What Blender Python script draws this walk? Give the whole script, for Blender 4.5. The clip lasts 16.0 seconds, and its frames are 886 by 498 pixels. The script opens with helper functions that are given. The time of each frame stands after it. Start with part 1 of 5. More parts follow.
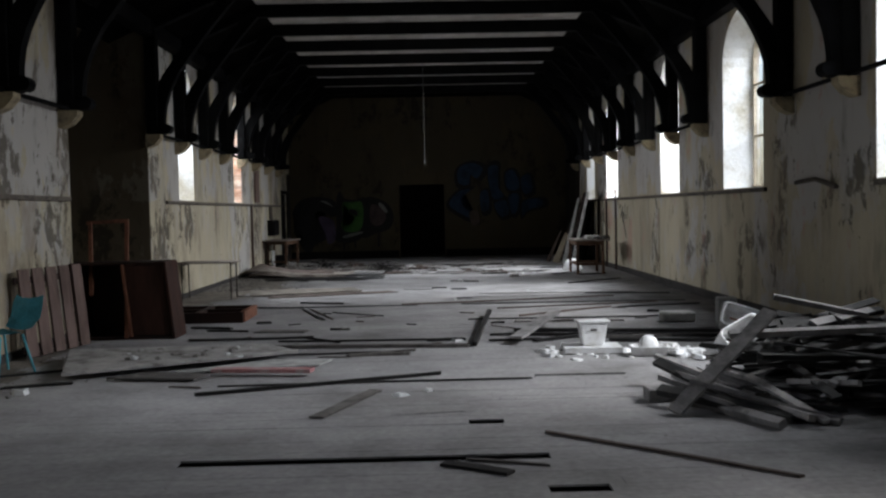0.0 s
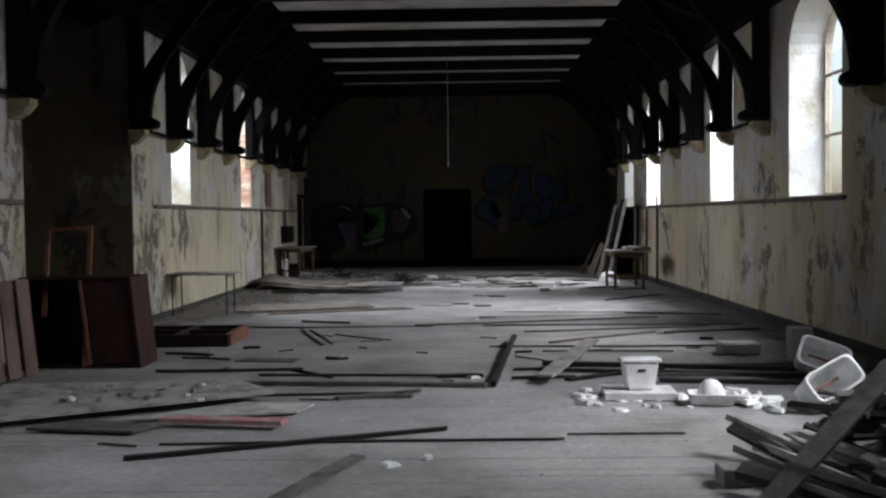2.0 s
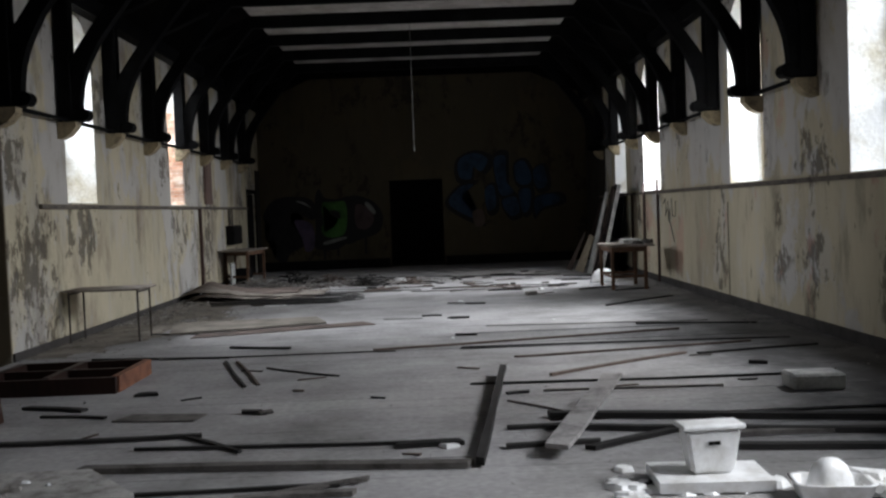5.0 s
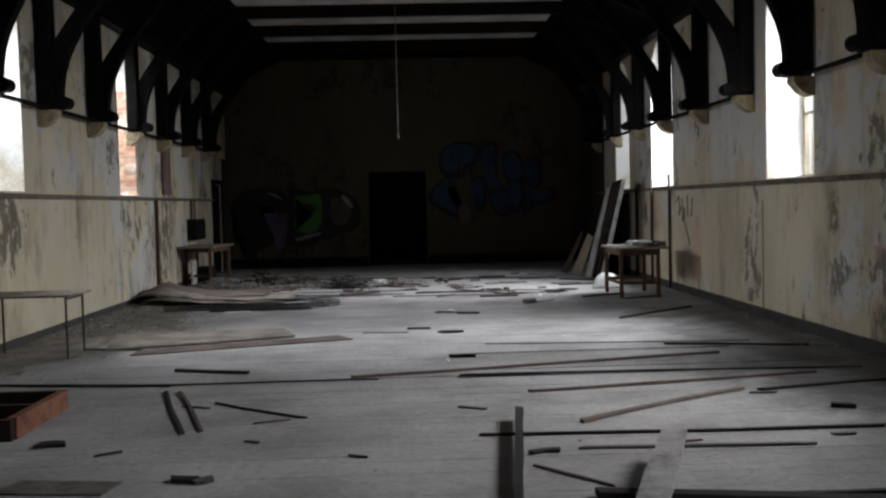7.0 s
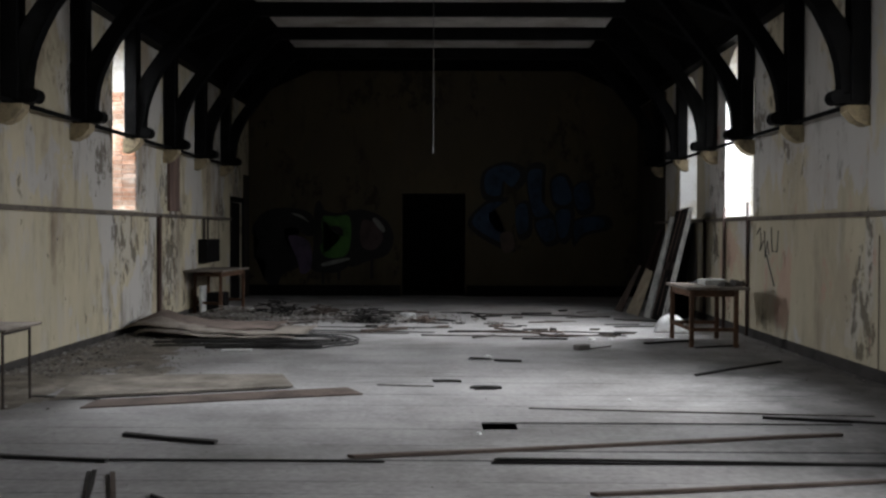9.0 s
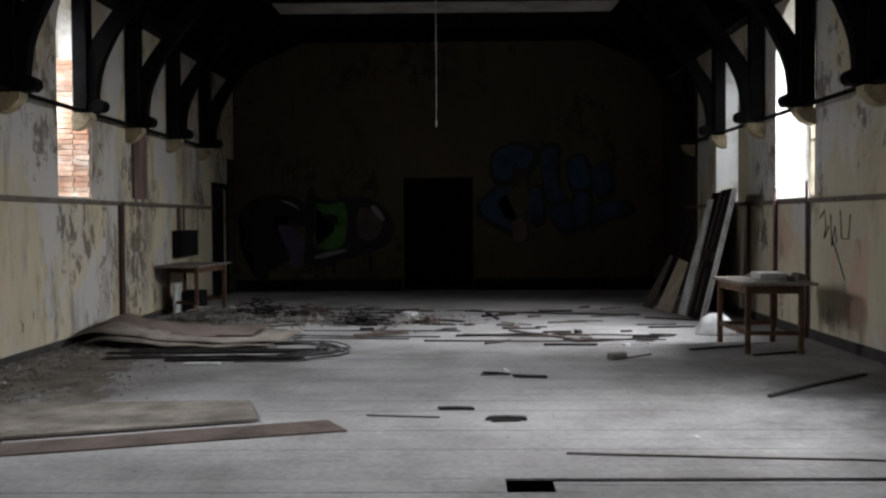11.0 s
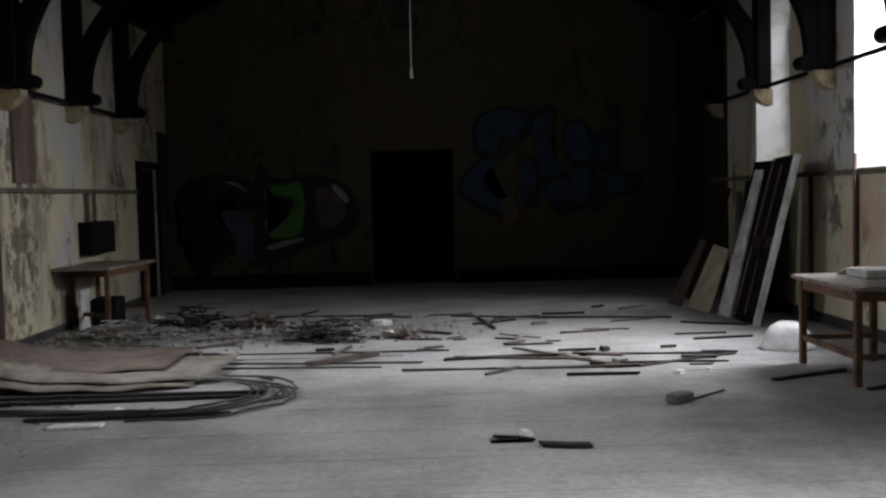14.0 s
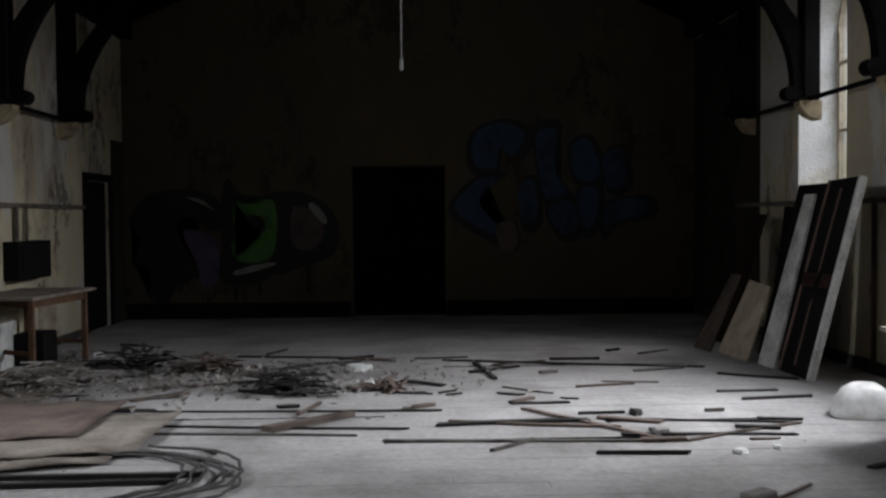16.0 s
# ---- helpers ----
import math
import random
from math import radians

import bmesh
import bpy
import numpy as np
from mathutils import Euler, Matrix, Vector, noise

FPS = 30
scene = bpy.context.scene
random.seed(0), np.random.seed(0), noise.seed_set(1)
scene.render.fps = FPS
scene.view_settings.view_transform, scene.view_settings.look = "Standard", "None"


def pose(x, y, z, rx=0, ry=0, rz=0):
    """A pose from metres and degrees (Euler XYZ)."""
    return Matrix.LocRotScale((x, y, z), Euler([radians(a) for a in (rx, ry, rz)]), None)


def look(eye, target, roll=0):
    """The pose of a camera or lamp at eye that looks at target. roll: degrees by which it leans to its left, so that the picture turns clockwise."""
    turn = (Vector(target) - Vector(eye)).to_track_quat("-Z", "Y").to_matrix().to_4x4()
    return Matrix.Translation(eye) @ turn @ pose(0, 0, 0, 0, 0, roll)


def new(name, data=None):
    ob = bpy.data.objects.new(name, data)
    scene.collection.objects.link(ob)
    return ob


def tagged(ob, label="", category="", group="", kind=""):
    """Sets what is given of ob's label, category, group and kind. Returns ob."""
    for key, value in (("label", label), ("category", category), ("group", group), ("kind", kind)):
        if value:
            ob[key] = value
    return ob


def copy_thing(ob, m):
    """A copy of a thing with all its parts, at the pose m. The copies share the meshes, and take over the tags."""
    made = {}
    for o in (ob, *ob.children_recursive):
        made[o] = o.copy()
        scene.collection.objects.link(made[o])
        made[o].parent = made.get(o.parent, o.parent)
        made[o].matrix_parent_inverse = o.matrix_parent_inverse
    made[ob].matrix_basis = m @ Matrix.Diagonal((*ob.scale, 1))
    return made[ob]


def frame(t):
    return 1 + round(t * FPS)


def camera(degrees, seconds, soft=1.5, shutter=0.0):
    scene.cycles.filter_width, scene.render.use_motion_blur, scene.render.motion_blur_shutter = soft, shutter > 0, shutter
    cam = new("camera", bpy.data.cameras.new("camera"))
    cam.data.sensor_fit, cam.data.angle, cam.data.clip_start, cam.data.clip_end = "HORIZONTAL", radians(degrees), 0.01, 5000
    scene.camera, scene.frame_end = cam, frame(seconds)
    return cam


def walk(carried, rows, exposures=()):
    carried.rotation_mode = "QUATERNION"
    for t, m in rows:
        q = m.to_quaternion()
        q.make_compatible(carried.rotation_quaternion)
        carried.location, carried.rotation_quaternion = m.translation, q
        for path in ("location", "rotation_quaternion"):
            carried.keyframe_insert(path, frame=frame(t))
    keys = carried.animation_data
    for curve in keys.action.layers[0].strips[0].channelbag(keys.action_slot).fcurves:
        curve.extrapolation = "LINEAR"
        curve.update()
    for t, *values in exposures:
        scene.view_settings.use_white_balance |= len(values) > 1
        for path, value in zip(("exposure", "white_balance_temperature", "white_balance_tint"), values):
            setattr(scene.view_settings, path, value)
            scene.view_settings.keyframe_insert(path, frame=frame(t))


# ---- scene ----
cam = camera(50.0, 16.0, 2.4, 0.4)
PATH = [
    (0, (0.224, -0.431, 1.625), (0.255, 1.567, 1.545), -1.2),
    (0.5, (0.265, 0.119, 1.632), (0.276, 2.118, 1.567), -1.3),
    (1, (0.322, 0.673, 1.648), (0.303, 2.671, 1.562), -1.2),
    (1.5, (0.303, 1.091, 1.638), (0.29, 3.089, 1.558), -1.4),
    (2, (0.441, 1.617, 1.664), (0.405, 3.616, 1.596), -0.7),
    (2.5, (0.526, 2.123, 1.606), (0.499, 4.123, 1.555), -1.0),
    (3, (0.59, 2.672, 1.596), (0.569, 4.671, 1.546), -0.3),
    (3.5, (0.631, 3.209, 1.623), (0.605, 5.207, 1.548), -1.2),
    (6, (0.429, 5.86, 1.647), (0.474, 7.858, 1.558), -1.9),
    (6.5, (0.414, 6.38, 1.641), (0.464, 8.377, 1.546), -1.0),
    (7, (0.339, 6.953, 1.659), (0.409, 8.949, 1.564), -1.4),
    (7.5, (0.376, 7.484, 1.633), (0.424, 9.481, 1.555), -0.9),
    (8, (0.384, 8.091, 1.615), (0.421, 10.09, 1.547), -0.7),
    (8.5, (0.391, 8.693, 1.604), (0.417, 10.692, 1.554), -0.1),
    (9, (0.473, 9.31, 1.626), (0.456, 11.31, 1.589), 0.2),
    (9.5, (0.41, 9.831, 1.635), (0.404, 11.83, 1.585), -0.8),
    (10, (0.449, 10.398, 1.609), (0.422, 12.397, 1.558), -0.3),
    (12.5, (0.372, 13.136, 1.621), (0.351, 15.134, 1.544), -0.7),
    (13, (0.293, 13.687, 1.668), (0.312, 15.686, 1.591), -1.1),
    (13.5, (0.302, 14.315, 1.648), (0.331, 16.314, 1.58), -0.5),
    (14, (0.293, 14.916, 1.699), (0.326, 16.912, 1.586), -1.5),
    (14.5, (0.258, 15.487, 1.662), (0.319, 17.48, 1.517), -1.2),
    (15, (0.244, 15.976, 1.7), (0.304, 17.97, 1.561), -0.8),
    (15.5, (0.271, 16.403, 1.714), (0.324, 18.399, 1.597), -0.9),
    (16, (0.247, 16.911, 1.713), (0.313, 18.908, 1.644), -0.5),
]
walk(cam, [(t, look(eye, target, roll)) for t, eye, target, roll in PATH], [(0, 1.0, 6150, 10), (3.5, 1.1, 6150, 10), (6, 1.0, 6250, 10), (10, 0.78, 6350, 10), (16, 0.88, 6300, 11)])

# ---- world, sun, exposure ----
world = bpy.data.worlds.new("overcast_sky")
scene.world = world
world.use_nodes = True
wn = world.node_tree
sky = wn.nodes.new("ShaderNodeTexSky")
sky.sky_type = "NISHITA"
sky.sun_disc = False
sky.sun_elevation, sky.sun_rotation = radians(42), radians(75)
sky.air_density, sky.dust_density = 1.0, 4.0
wn.links.new(sky.outputs[0], wn.nodes["Background"].inputs[0])
wn.nodes["Background"].inputs[1].default_value = 0.115
sun_data = bpy.data.lights.new("sun", "SUN")
sun_data.energy, sun_data.angle, sun_data.color = 0.8, radians(25), (1.0, 0.96, 0.9)
sun = new("sun", sun_data)
sun.matrix_world = look((30, 8, 27), (0, 16, 0))


def window_lamp(x, side, y0, y1, watts):
    """An area lamp outside a window's upper half, in place of bright sky, aimed down and in."""
    d = bpy.data.lights.new("sky_light", "AREA")
    d.shape, d.size, d.size_y, d.energy, d.color, d.spread = "RECTANGLE", y1 - y0, 1.7, watts, (0.955, 0.975, 1.0), radians(95)
    o = new("sky_light", d)
    mid = (y0 + y1) / 2
    o.matrix_world = look((x + side * 1.15, mid, 4.0), (x - side * 2.2, mid, 1.4))


# Watts are tuned window by window to balance the hall's brightness.
for a, b, w in ((2.6, 4.5, 7), (7.9, 9.95, 70), (13.45, 15.35, 52), (18.1, 19.6, 95), (24.1, 25.65, 130), (27.5, 28.85, 11)): window_lamp(5.16, 1, a, b, w)
for a, b, w in ((2.2, 3.6, 5), (7.0, 8.4, 14), (18.3, 19.5, 54), (23.6, 24.75, 70)): window_lamp(-4.63, -1, a, b, w)

# ---- materials ----
def mat(name, base, rough=0.85, dark=None, scale=3.0, grain=40.0, mix=0.5, bump=0.15, stretch=(1, 1, 1), light=None, metal=0.0, vary=0.0, spec=0.3):
    """Base colour mottled at two scales, with fine relief; vary: difference from piece to piece."""
    m = bpy.data.materials.new(name)
    m.use_nodes = True
    nt = m.node_tree
    N, K = nt.nodes, nt.links.new
    b = N["Principled BSDF"]
    b.inputs["Roughness"].default_value = rough
    b.inputs["Metallic"].default_value = metal
    b.inputs["Specular IOR Level"].default_value = spec
    tc = N.new("ShaderNodeTexCoord")
    mp = N.new("ShaderNodeMapping")
    mp.inputs["Scale"].default_value = stretch
    geo = N.new("ShaderNodeNewGeometry")
    K(geo.outputs["Position"], mp.inputs[0])
    n1, n2 = N.new("ShaderNodeTexNoise"), N.new("ShaderNodeTexNoise")
    n1.inputs["Scale"].default_value, n1.inputs["Detail"].default_value, n1.inputs["Roughness"].default_value = scale, 6, 0.65
    n2.inputs["Scale"].default_value, n2.inputs["Detail"].default_value = grain, 4
    K(mp.outputs[0], n1.inputs[0]); K(mp.outputs[0], n2.inputs[0])
    d = dark or tuple(c * 0.55 for c in base)
    li = light or tuple(min(1, c * 1.25) for c in base)
    r = N.new("ShaderNodeValToRGB")
    r.color_ramp.elements[0].position, r.color_ramp.elements[0].color = 0.5 - 0.22 * mix - 0.05, (*d, 1)
    r.color_ramp.elements[1].position, r.color_ramp.elements[1].color = 0.72, (*li, 1)
    e = r.color_ramp.elements.new(0.52); e.color = (*base, 1)
    K(n1.outputs["Fac"], r.inputs[0])
    mx = N.new("ShaderNodeMixRGB"); mx.blend_type = "OVERLAY"; mx.inputs[0].default_value = 0.35
    K(r.outputs[0], mx.inputs[1]); K(n2.outputs["Fac"], mx.inputs[2])
    out = mx.outputs[0]
    if vary:
        oi = N.new("ShaderNodeObjectInfo")
        mr = N.new("ShaderNodeMapRange")
        mr.inputs[3].default_value, mr.inputs[4].default_value = 1 - vary, 1 + vary
        K(oi.outputs["Random"], mr.inputs[0])
        hs = N.new("ShaderNodeHueSaturation")
        K(mr.outputs[0], hs.inputs["Value"]); K(out, hs.inputs["Color"])
        out = hs.outputs[0]
    K(out, b.inputs["Base Color"])
    bp = N.new("ShaderNodeBump"); bp.inputs["Strength"].default_value = bump; bp.inputs["Distance"].default_value = 0.02
    K(n2.outputs["Fac"], bp.inputs["Height"]); K(bp.outputs[0], b.inputs["Normal"])
    return m


def wall_material(name, cream, plaster, grime, stain=0.7, patches=(), smears=()):
    """Cream paint that peels to grey plaster in blotches and vertical streaks, with dark damp stains."""
    m = bpy.data.materials.new(name)
    m.use_nodes = True
    nt = m.node_tree
    N, K = nt.nodes, nt.links.new
    b = N["Principled BSDF"]
    b.inputs["Roughness"].default_value = 0.8
    b.inputs["Specular IOR Level"].default_value = 0.25
    geo = N.new("ShaderNodeNewGeometry")
    def tex(scale, stretch, detail=7, rough=0.65, dist=0.0):
        mp = N.new("ShaderNodeMapping"); mp.inputs["Scale"].default_value = stretch
        K(geo.outputs["Position"], mp.inputs[0])
        n = N.new("ShaderNodeTexNoise")
        n.inputs["Scale"].default_value, n.inputs["Detail"].default_value = scale, detail
        n.inputs["Roughness"].default_value, n.inputs["Distortion"].default_value = rough, dist
        K(mp.outputs[0], n.inputs[0])
        return n.outputs["Fac"]
    def ramp(src, a, c):
        r = N.new("ShaderNodeMapRange"); r.interpolation_type = "SMOOTHSTEP"
        r.inputs[1].default_value, r.inputs[2].default_value = a, c
        K(src, r.inputs[0]); return r.outputs[0]
    def mixc(fac, a, c, amount=1.0):
        mx = N.new("ShaderNodeMixRGB")
        if amount < 1:
            mu = N.new("ShaderNodeMath"); mu.operation = "MULTIPLY"; mu.inputs[1].default_value = amount
            K(fac, mu.inputs[0]); fac = mu.outputs[0]
        K(fac, mx.inputs[0])
        for i, v in ((1, a), (2, c)):
            if isinstance(v, tuple): mx.inputs[i].default_value = (*v, 1)
            else: K(v, mx.inputs[i])
        return mx.outputs[0]
    tone = mixc(ramp(tex(0.7, (1, 1, 0.5)), 0.35, 0.65), tuple(c * 0.8 for c in cream), cream)
    sep = N.new("ShaderNodeSeparateXYZ"); K(geo.outputs["Position"], sep.inputs[0])
    upper = ramp(sep.outputs[2], 1.85, 1.95)
    pn = N.new("ShaderNodeMath"); pn.operation = "MULTIPLY_ADD"; pn.inputs[1].default_value = 0.075
    K(upper, pn.inputs[0]); K(tex(0.8, (1, 1, 0.6), 9, 0.62, 0.1), pn.inputs[2])
    peel = ramp(pn.outputs[0], 0.56, 0.585)
    col = mixc(peel, tone, plaster, 0.9)
    damp = ramp(tex(0.6, (1, 1, 0.45), 8, 0.68, 0.1), 0.505, 0.63)
    col = mixc(damp, col, tuple(c * 2.2 for c in grime), stain)
    streak = ramp(tex(1.3, (1.2, 1.2, 0.3), 8, 0.68, 0.15), 0.53, 0.68)
    col = mixc(streak, col, grime, 0.5 * stain + 0.25)
    washed = ramp(tex(1.9, (1.2, 1.2, 0.35), 7, 0.62, 0.1), 0.53, 0.66)
    col = mixc(washed, col, plaster, 0.35)
    # flakes fallen away in clusters, dark behind
    spots = N.new("ShaderNodeMath"); spots.operation = "MULTIPLY"
    K(ramp(tex(2.6, (1, 1, 0.65), 9, 0.74, 0.2), 0.515, 0.56), spots.inputs[0])
    K(ramp(tex(0.75, (1, 1, 0.6), 4, 0.6), 0.58 - 0.12 * stain, 0.6), spots.inputs[1])
    spots = spots.outputs[0]
    col = mixc(spots, col, tuple(c * 0.6 for c in grime), 0.8)
    def near(spots_):
        """How close a point is to the nearest of some places (y, z, half width, half height) on the wall."""
        best = None
        for y, z, w, h in spots_:
            v = []
            for axis, c, r in ((1, y, w), (2, z, h)):
                n = N.new("ShaderNodeMath"); n.operation = "MULTIPLY_ADD"
                n.inputs[1].default_value, n.inputs[2].default_value = 1 / r, -c / r
                K(sep.outputs[axis], n.inputs[0])
                q = N.new("ShaderNodeMath"); q.operation = "POWER"; q.inputs[1].default_value = 2
                a = N.new("ShaderNodeMath"); a.operation = "ABSOLUTE"
                K(n.outputs[0], a.inputs[0]); K(a.outputs[0], q.inputs[0]); v.append(q.outputs[0])
            d = N.new("ShaderNodeMath"); d.operation = "ADD"
            K(v[0], d.inputs[0]); K(v[1], d.inputs[1])
            if best is None: best = d.outputs[0]
            else:
                m_ = N.new("ShaderNodeMath"); m_.operation = "MINIMUM"
                K(best, m_.inputs[0]); K(d.outputs[0], m_.inputs[1]); best = m_.outputs[0]
        g = N.new("ShaderNodeMapRange"); g.inputs[1].default_value, g.inputs[2].default_value = 0.0, 1.8
        g.inputs[3].default_value, g.inputs[4].default_value = 0.17, 0.0
        K(best, g.inputs[0]); return g.outputs[0]
    for places, colour, scale, lo, amount in ((patches, plaster, 1.7, 0.61, 0.4), (patches, tuple(c * 0.5 for c in grime), 4.6, 0.625, 0.8), (smears, (0.5, 0.27, 0.22), 1.8, 0.6, 0.5)):
        if places:
            ad = N.new("ShaderNodeMath"); ad.operation = "ADD"
            K(near(places), ad.inputs[0]); K(tex(scale, (1, 1, 0.6), 9, 0.72, 0.15), ad.inputs[1])
            col = mixc(ramp(ad.outputs[0], lo, lo + 0.05), col, colour, amount)
    fine = tex(30, (1, 1, 1), 5)
    col = mixc(ramp(fine, 0.3, 0.75), mixc(fine, col, tuple(c * 0.8 for c in cream), 0.25), col)
    K(col, b.inputs["Base Color"])
    ad = N.new("ShaderNodeMath"); ad.operation = "MULTIPLY_ADD"; ad.inputs[1].default_value = -0.6
    K(peel, ad.inputs[0]); K(fine, ad.inputs[2])
    bp = N.new("ShaderNodeBump"); bp.inputs["Strength"].default_value = 0.35; bp.inputs["Distance"].default_value = 0.012
    K(ad.outputs[0], bp.inputs["Height"]); K(bp.outputs[0], b.inputs["Normal"])
    return m


M_WALL = wall_material("cream_peeling_paint", (0.58, 0.515, 0.375), (0.52, 0.505, 0.49), (0.15, 0.122, 0.092), 0.48,
                       [(16.4, 0.95, 0.55, 0.6), (16.4, 1.7, 0.16, 0.7), (16.3, 2.15, 0.6, 0.35), (20.2, 0.7, 0.35, 0.7), (20.0, 1.4, 0.1, 0.6), (10.6, 1.9, 0.8, 0.5), (26.2, 1.3, 0.3, 0.5)],
                       [(22.9, 0.9, 0.5, 0.6), (25.6, 1.3, 0.6, 0.5), (25.4, 0.5, 0.3, 0.4)])
# West wall: its own heavier stains, and the cream darkened to put in shade.
M_WALL_STAINED_DIM = wall_material("stained_darkened_cream", (0.53, 0.47, 0.34), (0.45, 0.435, 0.42), (0.12, 0.096, 0.07), 0.85,
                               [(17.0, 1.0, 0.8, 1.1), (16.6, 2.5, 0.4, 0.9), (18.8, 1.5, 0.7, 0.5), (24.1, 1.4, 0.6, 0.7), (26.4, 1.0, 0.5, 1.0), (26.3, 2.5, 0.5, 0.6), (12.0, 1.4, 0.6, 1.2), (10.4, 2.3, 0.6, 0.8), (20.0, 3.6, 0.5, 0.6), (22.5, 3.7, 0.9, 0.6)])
# End-wall cream taken nearly to black; the far shade is in the colour.
M_BACK = wall_material("shaded_end_wall_cream", (0.085, 0.068, 0.04), (0.07, 0.058, 0.038), (0.038, 0.03, 0.02))
# Alcove plaster: base colour far darker than the hall's side walls.
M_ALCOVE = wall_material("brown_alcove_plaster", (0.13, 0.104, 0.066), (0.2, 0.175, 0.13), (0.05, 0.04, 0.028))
M_REVEAL = mat("white_reveal_plaster", (0.7, 0.7, 0.68), 0.85, (0.46, 0.42, 0.33), 1.6, 25, 0.6, 0.3, light=(0.76, 0.77, 0.78))
M_BRICK = mat("old_red_brick", (0.36, 0.15, 0.09), 0.9, (0.2, 0.09, 0.06), 4, 40, vary=0.3, light=(0.5, 0.33, 0.24))
M_BRICKW = mat("limewashed_brick", (0.52, 0.36, 0.27), 0.9, (0.36, 0.17, 0.1), 3, 40, vary=0.25, light=(0.72, 0.68, 0.62))
# Damp dirt, its tone also set to shade the floor by the wall.
M_DAMP_SHADE = mat("damp_dirt_with_shade", (0.14, 0.134, 0.13), 0.85, (0.08, 0.077, 0.074), 1.5, 30, light=(0.2, 0.193, 0.188))
M_DIRT = mat("dry_brown_dirt", (0.2, 0.178, 0.15), 0.9, (0.11, 0.095, 0.08), 2.5, 30, light=(0.3, 0.27, 0.235))
# Dark colour for added panels where little light reaches the end walls.
M_END_SHADE = mat("end_bay_shade", (0.035, 0.029, 0.022), 0.85, (0.018, 0.015, 0.012), 3, 40, stretch=(1, 1, 0.25))
M_CAB = mat("red_brown_varnish", (0.042, 0.016, 0.01), 0.6, (0.02, 0.008, 0.005), 4, 40, stretch=(1, 1, 0.25))
M_MORTAR = mat("lime_mortar", (0.5, 0.46, 0.4), 0.95)
M_TIMBER = mat("black_stained_timber", (0.006, 0.006, 0.0065), 0.6, (0.003, 0.003, 0.003), 2, 40, spec=0.04, light=(0.012, 0.012, 0.013))
M_STONE = mat("corbel_stone", (0.34, 0.28, 0.18), 0.9, (0.17, 0.14, 0.1), 8, 60)
M_ROOF = mat("dark_roof_and_shade", (0.004, 0.0037, 0.0034), 0.95, stretch=(1, 0.2, 1), spec=0.02)
M_CEIL = mat("stained_ceiling_plaster", (0.45, 0.43, 0.41), 0.9, (0.3, 0.27, 0.24), 1.2, 20)
M_FLOOR = mat("dusty_floorboards", (0.34, 0.33, 0.327), 0.85, (0.17, 0.163, 0.158), 0.8, 22, 0.85, 0.1, (0.8, 0.9, 1), (0.44, 0.43, 0.425), vary=0.018, spec=0.15)


def damp_and_shade(m, colour):
    """Damp by the east wall, widened to paint in shade, with a wandering edge and drier islands."""
    nt = m.node_tree
    N, K = nt.nodes, nt.links.new
    b = N["Principled BSDF"]
    old = b.inputs["Base Color"].links[0].from_socket
    geo, sep = N.new("ShaderNodeNewGeometry"), N.new("ShaderNodeSeparateXYZ")
    K(geo.outputs["Position"], sep.inputs[0])
    def noise_(scale, detail):
        n = N.new("ShaderNodeTexNoise")
        n.inputs["Scale"].default_value, n.inputs["Detail"].default_value, n.inputs["Roughness"].default_value = scale, detail, 0.65
        K(geo.outputs["Position"], n.inputs[0])
        return n.outputs["Fac"]
    def calc(op, *v):
        n = N.new("ShaderNodeMath"); n.operation = op
        for i, a in enumerate(v):
            if isinstance(a, (int, float)): n.inputs[i].default_value = a
            else: K(a, n.inputs[i])
        return n.outputs[0]
    def step(src, a, c):
        r = N.new("ShaderNodeMapRange"); r.interpolation_type = "SMOOTHSTEP"
        r.inputs[1].default_value, r.inputs[2].default_value = a, c
        K(src, r.inputs[0]); return r.outputs[0]
    wander = calc("MULTIPLY_ADD", noise_(0.55, 7), 4.0, sep.outputs[0])
    along = calc("MULTIPLY", step(sep.outputs[1], 2.0, 6.5), calc("SUBTRACT", 1.0, step(sep.outputs[1], 20.0, 24.5)))
    mask = calc("MULTIPLY", step(wander, 4.2, 6.2), along)
    mask = calc("MULTIPLY", mask, calc("MULTIPLY_ADD", step(noise_(2.2, 6), 0.35, 0.6), 0.3, 0.62))
    mx = N.new("ShaderNodeMixRGB")
    K(mask, mx.inputs[0]); K(old, mx.inputs[1]); mx.inputs[2].default_value = (*colour, 1)
    K(mx.outputs[0], b.inputs["Base Color"])


# Puts the dim floor along the east wall into the board colour.
damp_and_shade(M_FLOOR, (0.095, 0.092, 0.09))
# Near-black colour puts darkness into the floor gaps and the rooms beyond.
M_VOID = mat("painted_darkness", (0.008, 0.007, 0.007), 0.95)
M_LATH = mat("grey_weathered_lath", (0.115, 0.105, 0.098), 0.85, (0.05, 0.045, 0.04), 5, 50, vary=0.35)
M_LATHD = mat("dark_wet_lath", (0.024, 0.022, 0.021), 0.8, vary=0.3)
M_LATHB = mat("brown_lath", (0.105, 0.08, 0.068), 0.8, vary=0.25)
M_PILE = mat("grey_salvaged_timber", (0.30, 0.285, 0.278), 0.85, (0.13, 0.125, 0.12), 4, 45, vary=0.4)
M_PILED = mat("dark_salvaged_timber", (0.035, 0.033, 0.031), 0.85, (0.014, 0.014, 0.013), 4, 45, vary=0.45)
M_CERAMIC = mat("dusty_white_ceramic", (0.82, 0.82, 0.82), 0.35, (0.68, 0.67, 0.65), 6, 40, 0.3, 0.03, spec=0.5)
